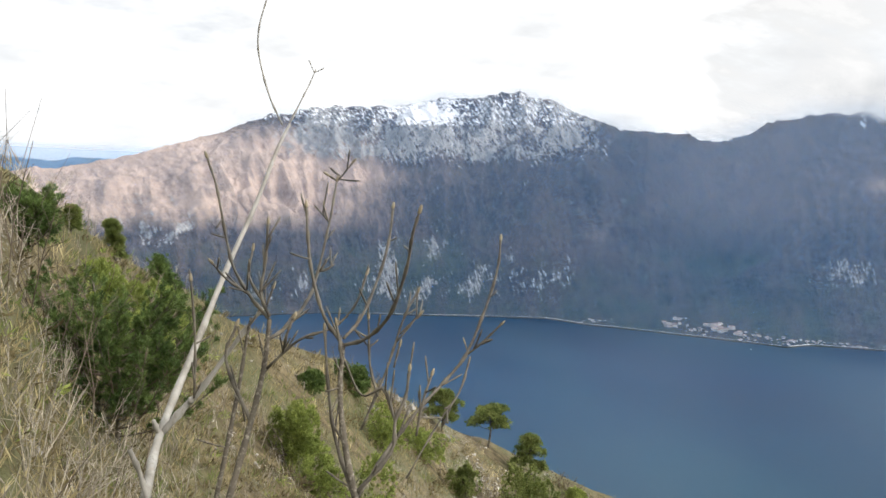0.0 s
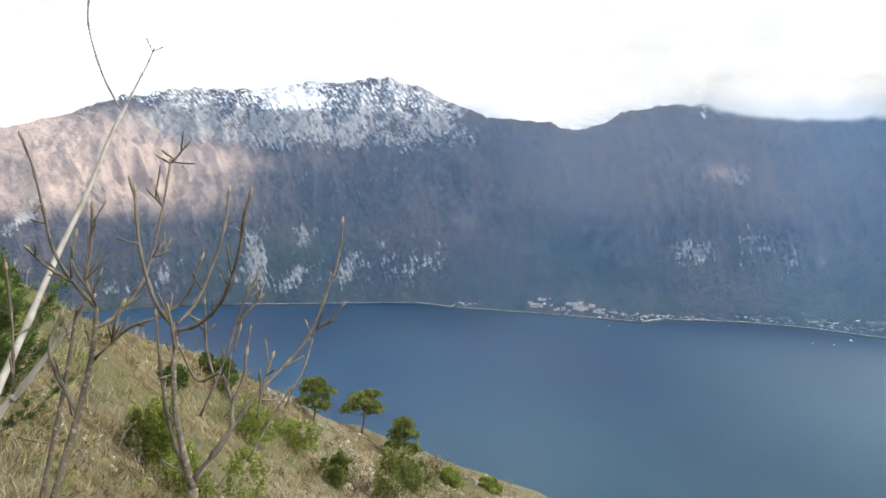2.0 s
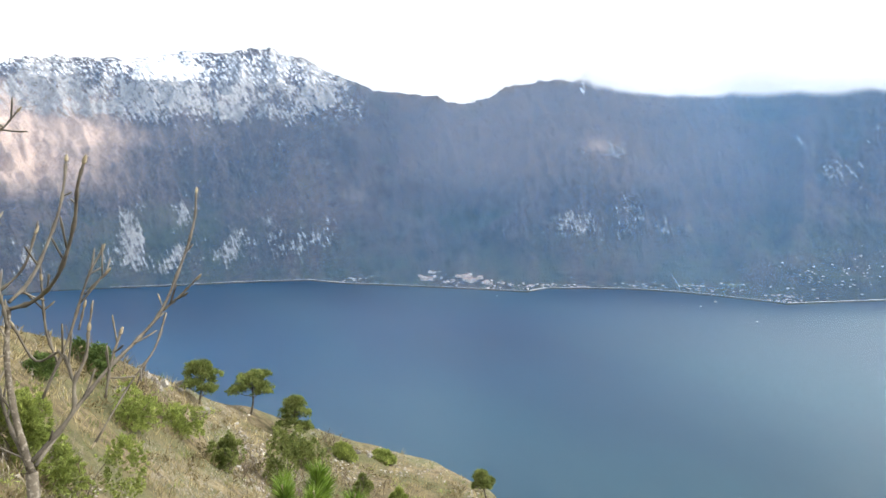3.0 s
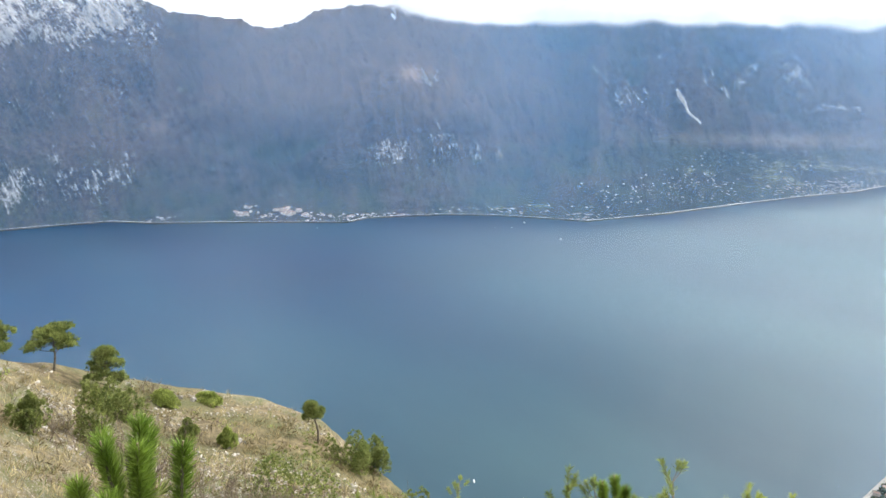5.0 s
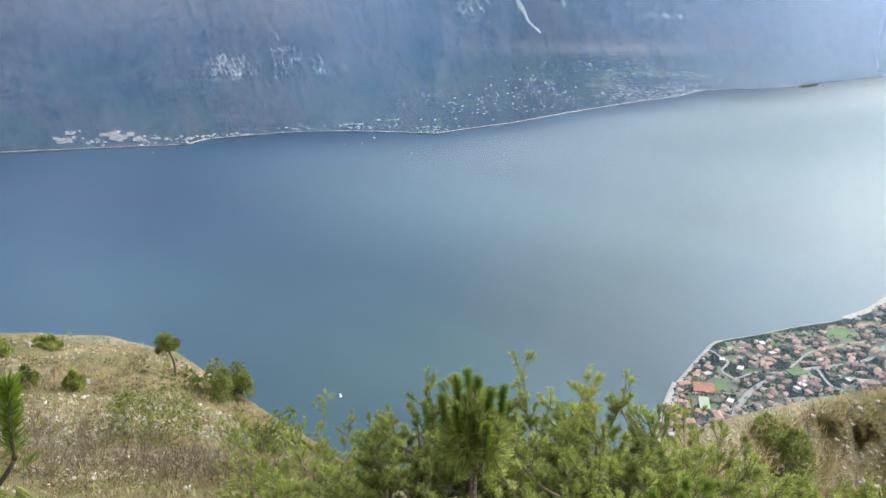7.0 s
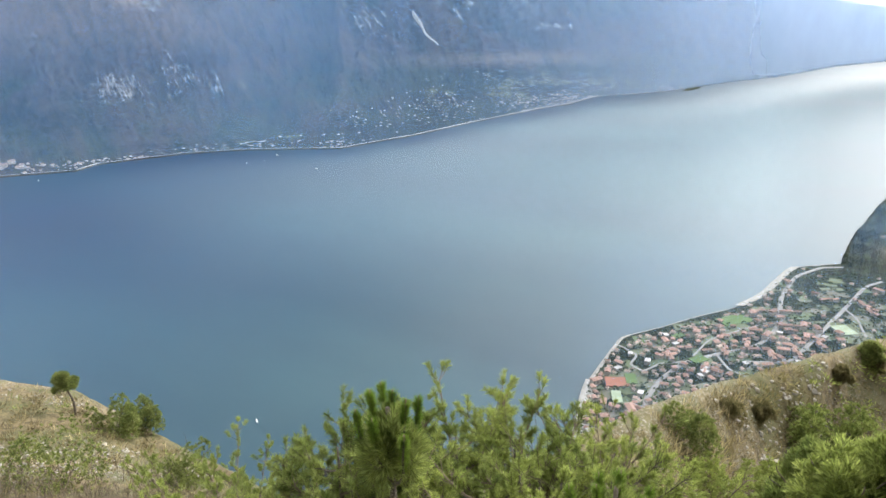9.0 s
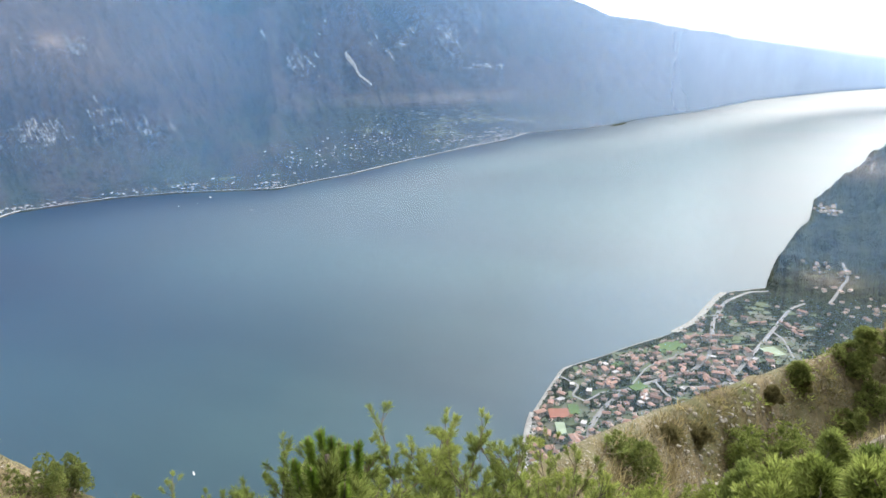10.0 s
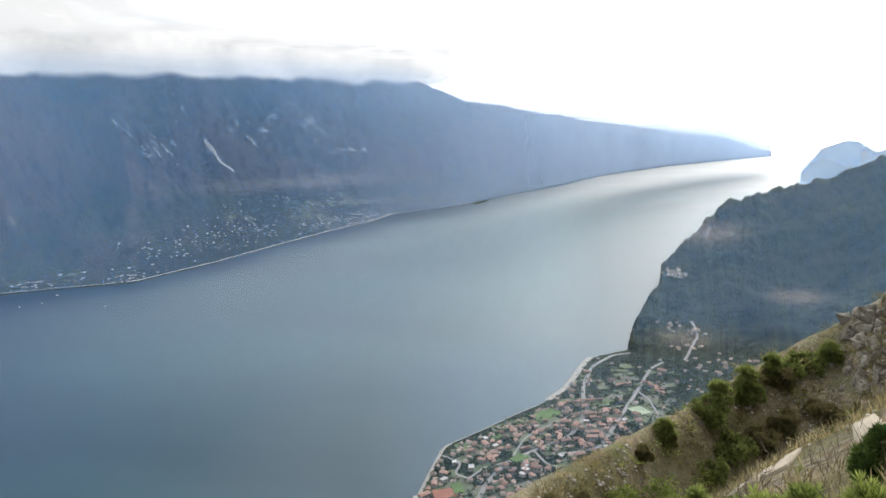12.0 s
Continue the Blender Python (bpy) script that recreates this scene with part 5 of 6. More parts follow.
# young pines rising from the gully in front of the path: bearing, distance, sight line to the top, half width
for seed, (a, r, hi, w, leaf, text) in enumerate([
        (46.4, 6.9, -29.2, 0.50, M_NEEDLE, "pale-tipped feathery pine in the gully"),
        (51.0, 7.0, -29.1, 0.58, M_NEEDLE, "feathery olive-green pine in the gully"),
        (43.4, 7.0, -33.4, 0.55, M_NEEDLE, "low dark green pine scrub in the gully"),
        (54.6, 7.6, -33.2, 0.50, M_SHRUB, "low olive-green scrub with grey dead twigs"),
        (57.2, 7.4, -29.0, 0.58, M_SHRUB, "olive-green pine with grey dead twigs"),
        (62.6, 7.6, -29.6, 0.60, M_SHRUB, "olive-green pine with bare lower twigs"),
        (60.2, 6.2, -34.0, 0.60, M_SHRUB, "yellow-green scrub in the gully"),
        (65.2, 6.6, -34.4, 0.60, M_NEEDLE, "green pine scrub beside the gully"),
        (68.2, 8.8, -32.8, 0.75, M_NEEDLE, "green pine scrub beside the gully"),
        (71.4, 7.6, -33.8, 0.75, M_SHRUB, "light green scrub below the path"),
        (31.4, 11.6, -34.2, 0.95, M_SHRUB, "light olive scrub at the foot of the spur"),
        (35.4, 11.4, -33.2, 1.0, M_SHRUB, "light olive scrub at the foot of the spur"),
        (38.0, 12.0, -33.6, 0.7, M_SHRUB, "light olive scrub at the foot of the spur"),
        (34.0, 8.6, -37.0, 1.0, M_SHRUB, "light olive scrub at the gully's edge"),
        (38.6, 8.6, -37.4, 0.8, M_NEEDLE, "dark green scrub at the gully's edge")]):
    p = np.array(on_hill(r * math.sin(radians(a)), r * math.cos(radians(a))))
    tall = max(0.9, HIGH + r * math.tan(radians(hi)) - p[2]) * 0.94
    scrub_pine(p, tall, w * 1.7, 500 + seed, leaf, text, limbs=32 if hi > -32 else 20)

# bushes of the slope to the south: bearing, sight lines to foot and top, degrees wide
for seed, (a, lo, hi, w, leaf, text) in enumerate([
        (75.4, -32.2, -28.7, 4.8, M_DARKPINE, "round dark green bush above the town"),
        (84.0, -30.4, -27.0, 4.0, M_NEEDLE, "wide dark green bush on the slope"),
        (87.2, -29.8, -26.6, 4.2, M_NEEDLE, "wide dark green bush on the slope"),
        (81.4, -29.4, -28.0, 2.0, M_DARKHEATH, "low brown bush beside white rocks"),
        (79.0, -29.6, -28.4, 2.2, M_DARKHEATH, "low brown bush above the town"),
        (74.6, -36.6, -31.4, 5.0, M_SHRUB, "bright yellow-green scrub on the slope"),
        (78.6, -36.0, -31.2, 5.4, M_SHRUB, "bright yellow-green scrub on the slope"),
        (82.6, -35.6, -30.8, 5.0, M_SHRUB, "light green scrub below the path"),
        (86.6, -35.0, -30.6, 4.8, M_NEEDLE, "green pine scrub on the slope"),
        (90.6, -34.0, -28.9, 5.0, M_SHRUB, "light green scrub on the slope"),
        (93.6, -31.0, -27.2, 4.0, M_NEEDLE, "green pine scrub on the slope"),
        (97.4, -31.0, -27.2, 4.4, M_SHRUB, "yellow-green scrub beside the path"),
        (101.2, -29.6, -25.4, 4.4, M_NEEDLE, "green scrub beside the path"),
        (104.4, -29.0, -24.6, 4.0, M_SHRUB, "green scrub beside the path"),
        (91.7, -22.7, -20.4, 2.2, M_DARKPINE, "round dark bush on the ridge"),
        (88.6, -24.4, -23.2, 1.2, M_DARKHEATH, "small dark bush near the crest"),
        (86.4, -25.6, -24.3, 1.4, M_DARKHEATH, "small dark bush near the crest"),
        (93.3, -24.8, -22.6, 2.8, M_DARKPINE, "dark evergreen bush on the ridge"),
        (95.4, -24.0, -22.0, 2.4, M_DARKHEATH, "dark olive bush above the path"),
        (92.4, -26.6, -24.8, 2.4, M_DARKPINE, "dark evergreen bush on the slope"),
        (94.4, -20.6, -18.9, 2.0, M_DARKPINE, "dark evergreen bush on the ridge"),
        (96.4, -19.2, -17.4, 2.2, M_DARKHEATH, "dark olive bush on the rocky ridge"),
        (98.3, -18.4, -16.7, 2.4, M_DARKPINE, "dark evergreen bush under the rocks"),
        (100.0, -17.4, -15.6, 1.8, M_DARKPINE, "dark evergreen bush under the rocks"),
        (99.6, -21.4, -20.0, 2.8, M_DARKHEATH, "dark olive bush above the path"),
        (97.0, -22.4, -20.8, 2.2, M_DARKHEATH, "dark olive bush above the path"),
        (104.3, -24.0, -21.0, 1.5, M_JUNIPER, "tall dark pine scrub beside the path")]):
    p, tall, half = span(a, lo, hi, w)
    far = float(np.hypot(p[0], p[1]))
    bush(p, half * (1.75 if far < 14 else 1.45), tall * (0.96 if far < 14 else 0.66), 600 + seed, leaf, 1900 if far < 14 else 800, 14, 0.06 + 0.0034 * far, 0.008 + 0.0011 * far, text, "scrub_bush", stems=8 if far < 14 else 3, spread=0.65, lobes=8 + seed % 6)


def brush(name, spots, seed, tall, label, bark=None, fork=5, grow=0.03):
    """Thickets of thin leafless stems: many slim three-sided rods in one mesh."""
    r = np.random.default_rng(seed)
    x, y, spread = (np.repeat([q[k] for q in spots], [q[2] for q in spots]) for k in (0, 1, 3))
    m = len(x)
    far = np.hypot(x, y)
    x, y = x + r.normal(size=m) * spread, y + r.normal(size=m) * spread
    p = np.stack([x, y, hill_z(np.degrees(np.arctan2(x, y)), np.hypot(x, y)) - 0.05], -1)
    h = tall * r.uniform(0.5, 1.1, (m, 1))
    w = np.concatenate([r.normal(size=(m, 2)) * 0.28, np.ones((m, 1))], 1)
    rad = 0.005 * (0.6 + 0.5 * tall) * (1.1 + grow * far)
    A_, B_, C_, R_ = [p], [p + w * h * 0.55], [p + w * h + r.normal(size=(m, 3)) * 0.12 * h], [rad]
    for _ in range(fork):
        q = p + w * h * r.uniform(0.35, 0.9, (m, 1))
        A_.append(q)
        B_.append(q + (w + r.normal(size=(m, 3)) * 0.5) * h * 0.18)
        C_.append(q + (w + r.normal(size=(m, 3)) * 0.6) * h * r.uniform(0.2, 0.4, (m, 1)))
        R_.append(rad * 0.56)
    rad = np.concatenate(R_)
    v, f = slim_rods(np.vstack(A_), np.vstack(B_), np.vstack(C_), rad, rad * 0.4)
    return tagged(mesh_ob(name, v, f, bark or M_BRUSH), label, "brushwood", kind="stuff")


def polar_spots(rows):
    return [(r * math.sin(radians(a)), r * math.cos(radians(a)), n, s) for a, r, n, s in rows]


brush("brushwood", polar_spots([(-18, 3.2, 34, 0.35), (-14, 3.0, 36, 0.35), (-9, 3.2, 30, 0.35), (-3, 3.4, 22, 0.35), (-13, 5.5, 34, 0.6), (-6, 6.0, 30, 0.7), (-16, 4.2, 30, 0.4), (-22, 3.0, 40, 0.3), (-30, 3.4, 40, 0.5), (-12, 2.7, 40, 0.3)]), 601, 0.9, "grey tangle of thin leafless stems by the path")
brush("brushwood", polar_spots([(-31.5, 10, 9, 0.7), (-30, 12, 8, 0.8), (-33, 12, 9, 1.0)]), 602, 1.9, "tall leafless twigs on the bank")
brush("brushwood", [(*spot(a, e)[0][:2], n, w) for a, e, n, w in [(7, -26.5, 40, 1.5), (10, -27.5, 50, 1.8), (12, -29.5, 50, 1.8), (16, -32, 60, 2.0), (20, -33.5, 60, 2.0), (23, -34.5, 60, 2.0), (26, -35, 60, 1.8), (29, -36, 60, 1.6), (18, -30.5, 50, 2.4), (12, -25.5, 40, 2.2), (10.9, -22.2, 14, 0.6), (-3, -17.5, 30, 1.6), (27, -33, 40, 1.6), (5, -24, 40, 1.8)]], 603, 1.5, "purplish grey leafless thicket on the slope", grow=0.06)
brush("brushwood", polar_spots([(60, 7.0, 26, 0.8), (66, 7.5, 24, 0.8), (55, 6.5, 14, 0.6)]), 604, 1.5, "grey dead twigs among green scrub")

q9 = np.random.default_rng(88)
brush("brushwood", polar_spots([(a_, 5.0 * 8 ** u_, 16, 0.5 + 0.9 * u_) for a_, u_ in zip(q9.uniform(-37, 4, 80), q9.random(80))]), 605, 0.8, "thin pale and brown dead stems in the grass", M_DRYSTEM, grow=0.05)
brush("brushwood", [(*spot(a_, e_)[0][:2], 16, 1.2) for a_, e_ in zip(q9.uniform(84, 102, 30), q9.uniform(-27, -21, 30))], 606, 0.5, "brown leafless stems over the ridge", grow=0.03)
brush("brushwood", polar_spots([(a_, r_, 12, 0.35) for a_, r_ in zip(q9.uniform(56, 78, 12), q9.uniform(4.5, 6.0, 12))]), 607, 0.8, "tall dry stalks below the path")

# grass, stones and rocks over the slope
r5 = np.random.default_rng(77)


def scatter(n, a0, a1, r0, r1, power=1.0):
    a = r5.uniform(a0, a1, n)
    r = r0 * (r1 / r0) ** (r5.random(n) ** power)
    return a, r


def tuft_field(name, a, r, leaf, per, size, label):
    keep = (r < col_interp(a, CREST, 2) * 1.02) & off_path(a, r, 0.75)
    a, r = a[keep], r[keep]
    z = hill_z(a, r)
    base = np.stack([r * np.sin(np.radians(a)), r * np.cos(np.radians(a)), z - 0.02], -1)
    n = len(base)
    grow = np.clip(size * (0.7 + r / 26), 0.0, size * np.where(a > 80, 0.8, 2.6)) * r5.uniform(0.55, 1.5, n)
    b = np.repeat(base, per, 0) + r5.normal(size=(n * per, 3)) * np.repeat(grow, per)[:, None] * np.array([0.22, 0.22, 0.0])
    w = unit(np.array([0.10, -0.05, 0.9]) + r5.normal(size=(n * per, 3)) * np.array([0.5, 0.5, 0.12]))
    L = np.repeat(grow, per) * r5.uniform(0.5, 1.2, n * per)
    return tagged(mesh_ob(name, *blades(b, w, L, L * 0.055 + 0.002, r5), leaf), label, "grass", kind="stuff")


a, r = scatter(24000, -38, 108, 2.0, 98, 0.62)
keep = fbm(r * np.sin(np.radians(a)) / 3.5, r * np.cos(np.radians(a)) / 3.5, 3, 33) > -0.30
tuft_field("dry_grass", a[keep], r[keep], M_GRASS, 9, 0.22, "dry straw-coloured winter grass")
a, r = scatter(13000, 74, 107, 10, 100, 0.55)
keep = fbm(r * np.sin(np.radians(a)) / 3, r * np.cos(np.radians(a)) / 3, 3, 37) > -0.25
tuft_field("ridge_grass", a[keep], r[keep], M_GRASS, 7, 0.30, "dry straw-coloured grass on the ridge")
a, r = scatter(17000, -38, 108, 2.5, 80, 0.7)
keep = fbm(r * np.sin(np.radians(a)) / 4, r * np.cos(np.radians(a)) / 4, 3, 35) > -0.06
tuft_field("green_grass", a[keep], r[keep], M_GREENGRASS, 9, 0.18, "fresh green grass among the straw")


def stone_shape(seed):
    """A broken limestone: a rough ball cut flat in places."""
    b = bmesh.new()
    bmesh.ops.create_icosphere(b, subdivisions=1, radius=1.0)
    q = np.random.default_rng(seed)
    s = q.uniform(0.6, 1.2, 3)
    cut = unit(q.normal(size=(5, 3)))
    V = []
    for v in b.verts:
        p = np.array(v.co) * (1 + q.normal() * 0.13)
        for c in cut:
            d = p @ c - 0.62
            if d > 0:
                p = p - c * d
        V.append(p * s)
    F = [[v.index for v in f.verts] for f in b.faces]
    b.free()
    return np.array(V), np.array(F)


STONES = [stone_shape(k) for k in range(8)]


def stone_field(name, a, r, size, label):
    keep = (r < col_interp(a, CREST, 2)) & off_path(a, r, 0.6)
    a, r, size = a[keep], r[keep], size[keep]
    z = hill_z(a, r)
    V, F, k = [], [], 0
    for i in range(len(a)):
        v, f = STONES[i % 8]
        th = r5.uniform(0, 6.28)
        c, s = math.cos(th), math.sin(th)
        v = v @ np.array([[c, s, 0], [-s, c, 0], [0, 0, 0.7]]) * size[i]
        V.append(v + np.array([r[i] * math.sin(radians(a[i])), r[i] * math.cos(radians(a[i])), z[i] + 0.1 * size[i]]))
        F.append(f + k)
        k += len(v)
    return tagged(mesh_ob(name, np.vstack(V), np.vstack(F), M_STONES), label, "stones", kind="stuff")


a, r = scatter(4200, 2, 33, 26, 72, 0.5)
keep = fbm(r * np.sin(np.radians(a)) / 9, r * np.cos(np.radians(a)) / 9, 4, 15) > -0.02
a, r = a[keep], r[keep]
stone_field("scree_stones", a, r, r5.uniform(0.05, 0.19, len(a)) * (1 + (r5.random(len(a)) > 0.95) * 0.7), "scattered pale limestone rubble")
a, r = scatter(1900, -36, 4, 5, 60, 0.7)
keep = fbm(r * np.sin(np.radians(a)) / 5, r * np.cos(np.radians(a)) / 5, 4, 25) > 0.1
a, r = a[keep], r[keep]
stone_field("hill_stones", a, r, r5.uniform(0.03, 0.13, len(a)), "small pale stones in the grass")
a, r = scatter(5200, 76, 104, 12, 98, 0.5)
keep = fbm(r * np.sin(np.radians(a)) / 8, r * np.cos(np.radians(a)) / 8, 4, 27) > -0.02
a, r = a[keep], r[keep]
stone_field("ridge_stones", a, r, r5.uniform(0.08, 0.3, len(a)) * np.clip(r / 45, 0.30, 1.0), "pale stones on the right-hand ridge")


def boulder(at, size, seed, label, group="boulders", material=None, jag=0.30, rise=1.0):
    b = bmesh.new()
    bmesh.ops.create_icosphere(b, subdivisions=3, radius=1.0)
    q = np.random.default_rng(seed)
    cut, s = unit(q.normal(size=(15, 3))), q.uniform(0.65, 1.2, 3)
    off = q.random(3) * 40
    P = np.array([v.co for v in b.verts])
    P *= np.array([1 + jag * noise.fractal(Vector(p * 1.8 + off), 0.6, 2.1, 6) for p in P])[:, None]
    for c in cut:
        P -= np.maximum(P @ c - 0.56, 0)[:, None] * c * 0.97
    for v, p in zip(b.verts, P * s * size * np.array([1, 1, rise])):
        v.co = p
    me = bpy.data.meshes.new("boulder")
    b.to_mesh(me)
    b.free()
    me.materials.append(material or M_ROCK)
    ob = new("boulder", me)
    ob.location = Vector(at) + Vector((0, 0, size * 0.2))
    ob.rotation_euler = (0, 0, q.uniform(0, 6.28))
    return tagged(ob, label, "rock", group)


for seed, (a, lo, size, text) in enumerate([
        (-6.2, -14.0, 0.55, "bright white limestone boulder on the brow"), (-3.6, -15.6, 0.9, "weathered pale limestone block on the crest"),
        (-2.4, -16.4, 1.1, "weathered pale limestone block on the crest"), (-1.2, -17.0, 0.8, "weathered pale limestone block on the crest"),
        (0.6, -18.6, 0.9, "pale limestone block under the pines"), (8.9, -21.0, 0.7, "white limestone slab beside a pine"),
        (-15.4, -10.6, 0.35, "small pale boulder in dry grass"), (-5.4, -16.4, 0.6, "grey limestone block in the slope"),
        (12.6, -22.6, 0.8, "broken white limestone slab at the brow"), (13.6, -22.9, 0.9, "broken white limestone slab at the brow"),
        (11.6, -27.4, 0.7, "pale boulder on the stony slope"), (17.0, -26.4, 0.7, "pale boulder on the stony slope"),
        (19.4, -29.6, 0.6, "pale boulder on the stony slope"), (25.2, -30.6, 0.6, "pale boulder on the stony slope"),
        (28.8, -32.4, 0.6, "pale boulder near the brow"), (-30.2, -17.6, 0.10, "small white stone in the grass"),
        (-29.4, -17.0, 0.07, "small white stone in the grass"), (83.6, -27.2, 0.8, "white limestone outcrop in the scrub"),
        (82.8, -27.5, 0.6, "white limestone outcrop in the scrub"), (84.9, -26.9, 0.7, "white limestone outcrop in the scrub"),
(99.4, -17.2, 1.2, "grey limestone block below the crag")]):
    for k in range(4 if size > 0.3 else 1):
        p, far = spot(a + 0.5 * k * math.cos(seed + k * 2.1), lo + 0.22 * k * math.sin(seed * 2 + k))
        boulder(p, size * (0.55, 0.34, 0.42, 0.28)[k], 700 + seed * 4 + k, text)


# a broken crag on the ridge, block upon block
r8 = np.random.default_rng(21)
for k in range(120):
    a = r8.uniform(100.7, 104.6)
    lo = -13.2 - r8.random() ** 1.3 * 6.5 + (a - 102) * 0.5
    p, far = spot(a, min(lo, -12.9))
    boulder(p, r8.uniform(0.35, 1.05) * far / 95, 760 + k, "grey weathered limestone block of the crag", "blocks of the crag", M_CRAG, 0.75, r8.uniform(1.0, 1.9))


def ribbon(name, points, width, field, material, label, lift=0.06, kind="structure", category="", wobble=0.0):
    """A strip laid on the ground along points, with a little thickness."""
    P = np.array(points, float)
    u = np.linspace(0, len(P) - 1, (len(P) - 1) * 8 + 1)
    x, y = (np.interp(u, np.arange(len(P)), P[:, k]) for k in (0, 1))
    for _ in range(3):
        x[1:-1], y[1:-1] = (x[:-2] + 2 * x[1:-1] + x[2:]) / 4, (y[:-2] + 2 * y[1:-1] + y[2:]) / 4
    tx, ty = np.gradient(x), np.gradient(y)
    n = np.hypot(tx, ty) + 1e-9
    wide = width * (1 + wobble * np.random.default_rng(5).normal(size=len(x)))
    rows = []
    for k in (-0.5, -0.48, -0.17, 0.17, 0.48, 0.5):
        px, py = x - ty / n * wide * k, y + tx / n * wide * k
        z = field(np.degrees(np.arctan2(px, py)), np.hypot(px, py))
        rows.append(np.stack([px, py, z + (lift if abs(k) < 0.49 else -lift)], -1))
    G = np.stack(rows, 0)
    return tagged(sheet(name, G[:, :, 0], G[:, :, 1], G[:, :, 2], material, False), label, category or name, kind=kind)


ribbon("footpath", [spot(a, e)[0][:2] for a, e in PATHWAY], 0.30, hill_z, M_PATH, "pale trodden footpath over the slope", 0.07, category="path", wobble=0.1)

# ---- town on the fan below ----


def town_spot(a, e):
    return spot(a, e, south_z, 200, 1600, 320)[0]


def street(pts, width, material=None, name="road", label="pale winding asphalt road"):
    return ribbon(name, [town_spot(a, e)[:2] for a, e in pts], width, south_z, material or M_ROAD, label, 0.25)


ROADS = [[(72.4, -33.2), (72.0, -31.4), (72.0, -29.4), (73.1, -27.8), (74.9, -26.3), (77.3, -25.4), (80.5, -24.2), (81.7, -22.6), (81.5, -20.6), (82.3, -18.9), (84.0, -18.0), (85.4, -17.8)],
         [(79.6, -25.6), (82.8, -25.2), (84.9, -22.2), (85.9, -20.7), (87.0, -18.9), (88.0, -18.4)],
         [(69.4, -25.6), (71.0, -26.2), (70.4, -27.0), (71.6, -27.4), (73.0, -26.6), (74.9, -26.3)],
         [(85.9, -20.7), (86.8, -21.2), (87.6, -22.4)], [(75.5, -25.8), (76.6, -24.4), (78.4, -23.6), (80.6, -22.6)],
         [(77.3, -25.4), (78.4, -26.4), (80.2, -26.8)], [(90.0, -15.2), (90.6, -16.2), (90.1, -17.2), (89.6, -18.2)]]
for i, rd in enumerate(ROADS):
    street(rd, (3.8, 3.2, 1.8, 1.8, 1.6, 1.8, 3.0)[i])
def coast(a):
    return np.maximum(a, 0.4)


for a0, a1, wide_, text in ((67.2, 70.2, 3.2, "pale pebble beach beside the harbour"), (78.6, 82.2, 7.0, "pale pebble beach below the road"), (70.2, 78.6, 0.8, "narrow pebble shore below garden walls"), (82.2, 85.2, 0.8, "narrow pebble shore below the road")):
    ribbon("beach", [place(a, town_edge(a) - 0.5, 0)[:2] for a in np.linspace(a0, a1, 9)], wide_, lambda a, r: coast(south_z(a, r)), M_PEBBLE, text, 0.15)
ribbon("quay", [place(a, town_edge(a) - 6.0, 0)[:2] for a in (65.2, 66.0, 66.3, 66.6, 66.9, 67.3)], 9.0, lambda a, r: np.maximum(south_z(a, r), 1.6), M_QUAY, "paved harbour quay with parked cars", 0.3)


def pitch(a, e, long, wide, turn, material, label, name="sports_field"):
    p = town_spot(a, e)
    b = bmesh.new()
    bmesh.ops.create_cube(b, size=1.0)
    bmesh.ops.scale(b, vec=(long, wide, 0.8), verts=b.verts)
    bmesh.ops.bevel(b, geom=b.edges[:], offset=0.1, segments=1)
    me = bpy.data.meshes.new(name)
    b.to_mesh(me)
    b.free()
    me.materials.append(material)
    ob = new(name, me)
    ob.location, ob.rotation_euler = (p[0], p[1], p[2] + 0.35), (0, 0, radians(turn))
    return tagged(ob, label, "sports field")


pitch(69.45, -28.45, 15, 12, -62, M_CLAY, "red clay tennis courts side by side", "tennis_court")
pitch(70.6, -28.1, 7, 13, -62, M_TURF, "green lawn beside the tennis courts")
pitch(69.5, -29.6, 6, 15, -62, M_PALETURF, "pale hard court behind the quay")
pitch(78.4, -22.7, 26, 15, -38, M_TURF, "green football pitch ringed by trees")
pitch(86.1, -22.2, 12, 16, -50, M_PALETURF, "pale green artificial pitch")
pitch(76.0, -26.0, 12, 8, -30, M_TURF, "small green lawn by the road")
pitch(74.2, -24.4, 10, 6, -30, M_TURF, "small green lawn near the shore")
pitch(71.6, -25.2, 10, 5, -40, M_TURF, "green hotel garden lawn")


def prism(x0, x1, y0, y1, z0, z1):
    return [(x0, y0, z0), (x1, y0, z0), (x1, y1, z0), (x0, y1, z0), (x0, y0, z1), (x1, y0, z1), (x1, y1, z1), (x0, y1, z1)], [(0, 3, 2, 1), (4, 5, 6, 7), (0, 1, 5, 4), (1, 2, 6, 5), (2, 3, 7, 6), (3, 0, 4, 7)]


M_PANE = surface("dark_window", (0.03, 0.035, 0.04), (0.06, 0.065, 0.07), 1.0, 0.2, 0)


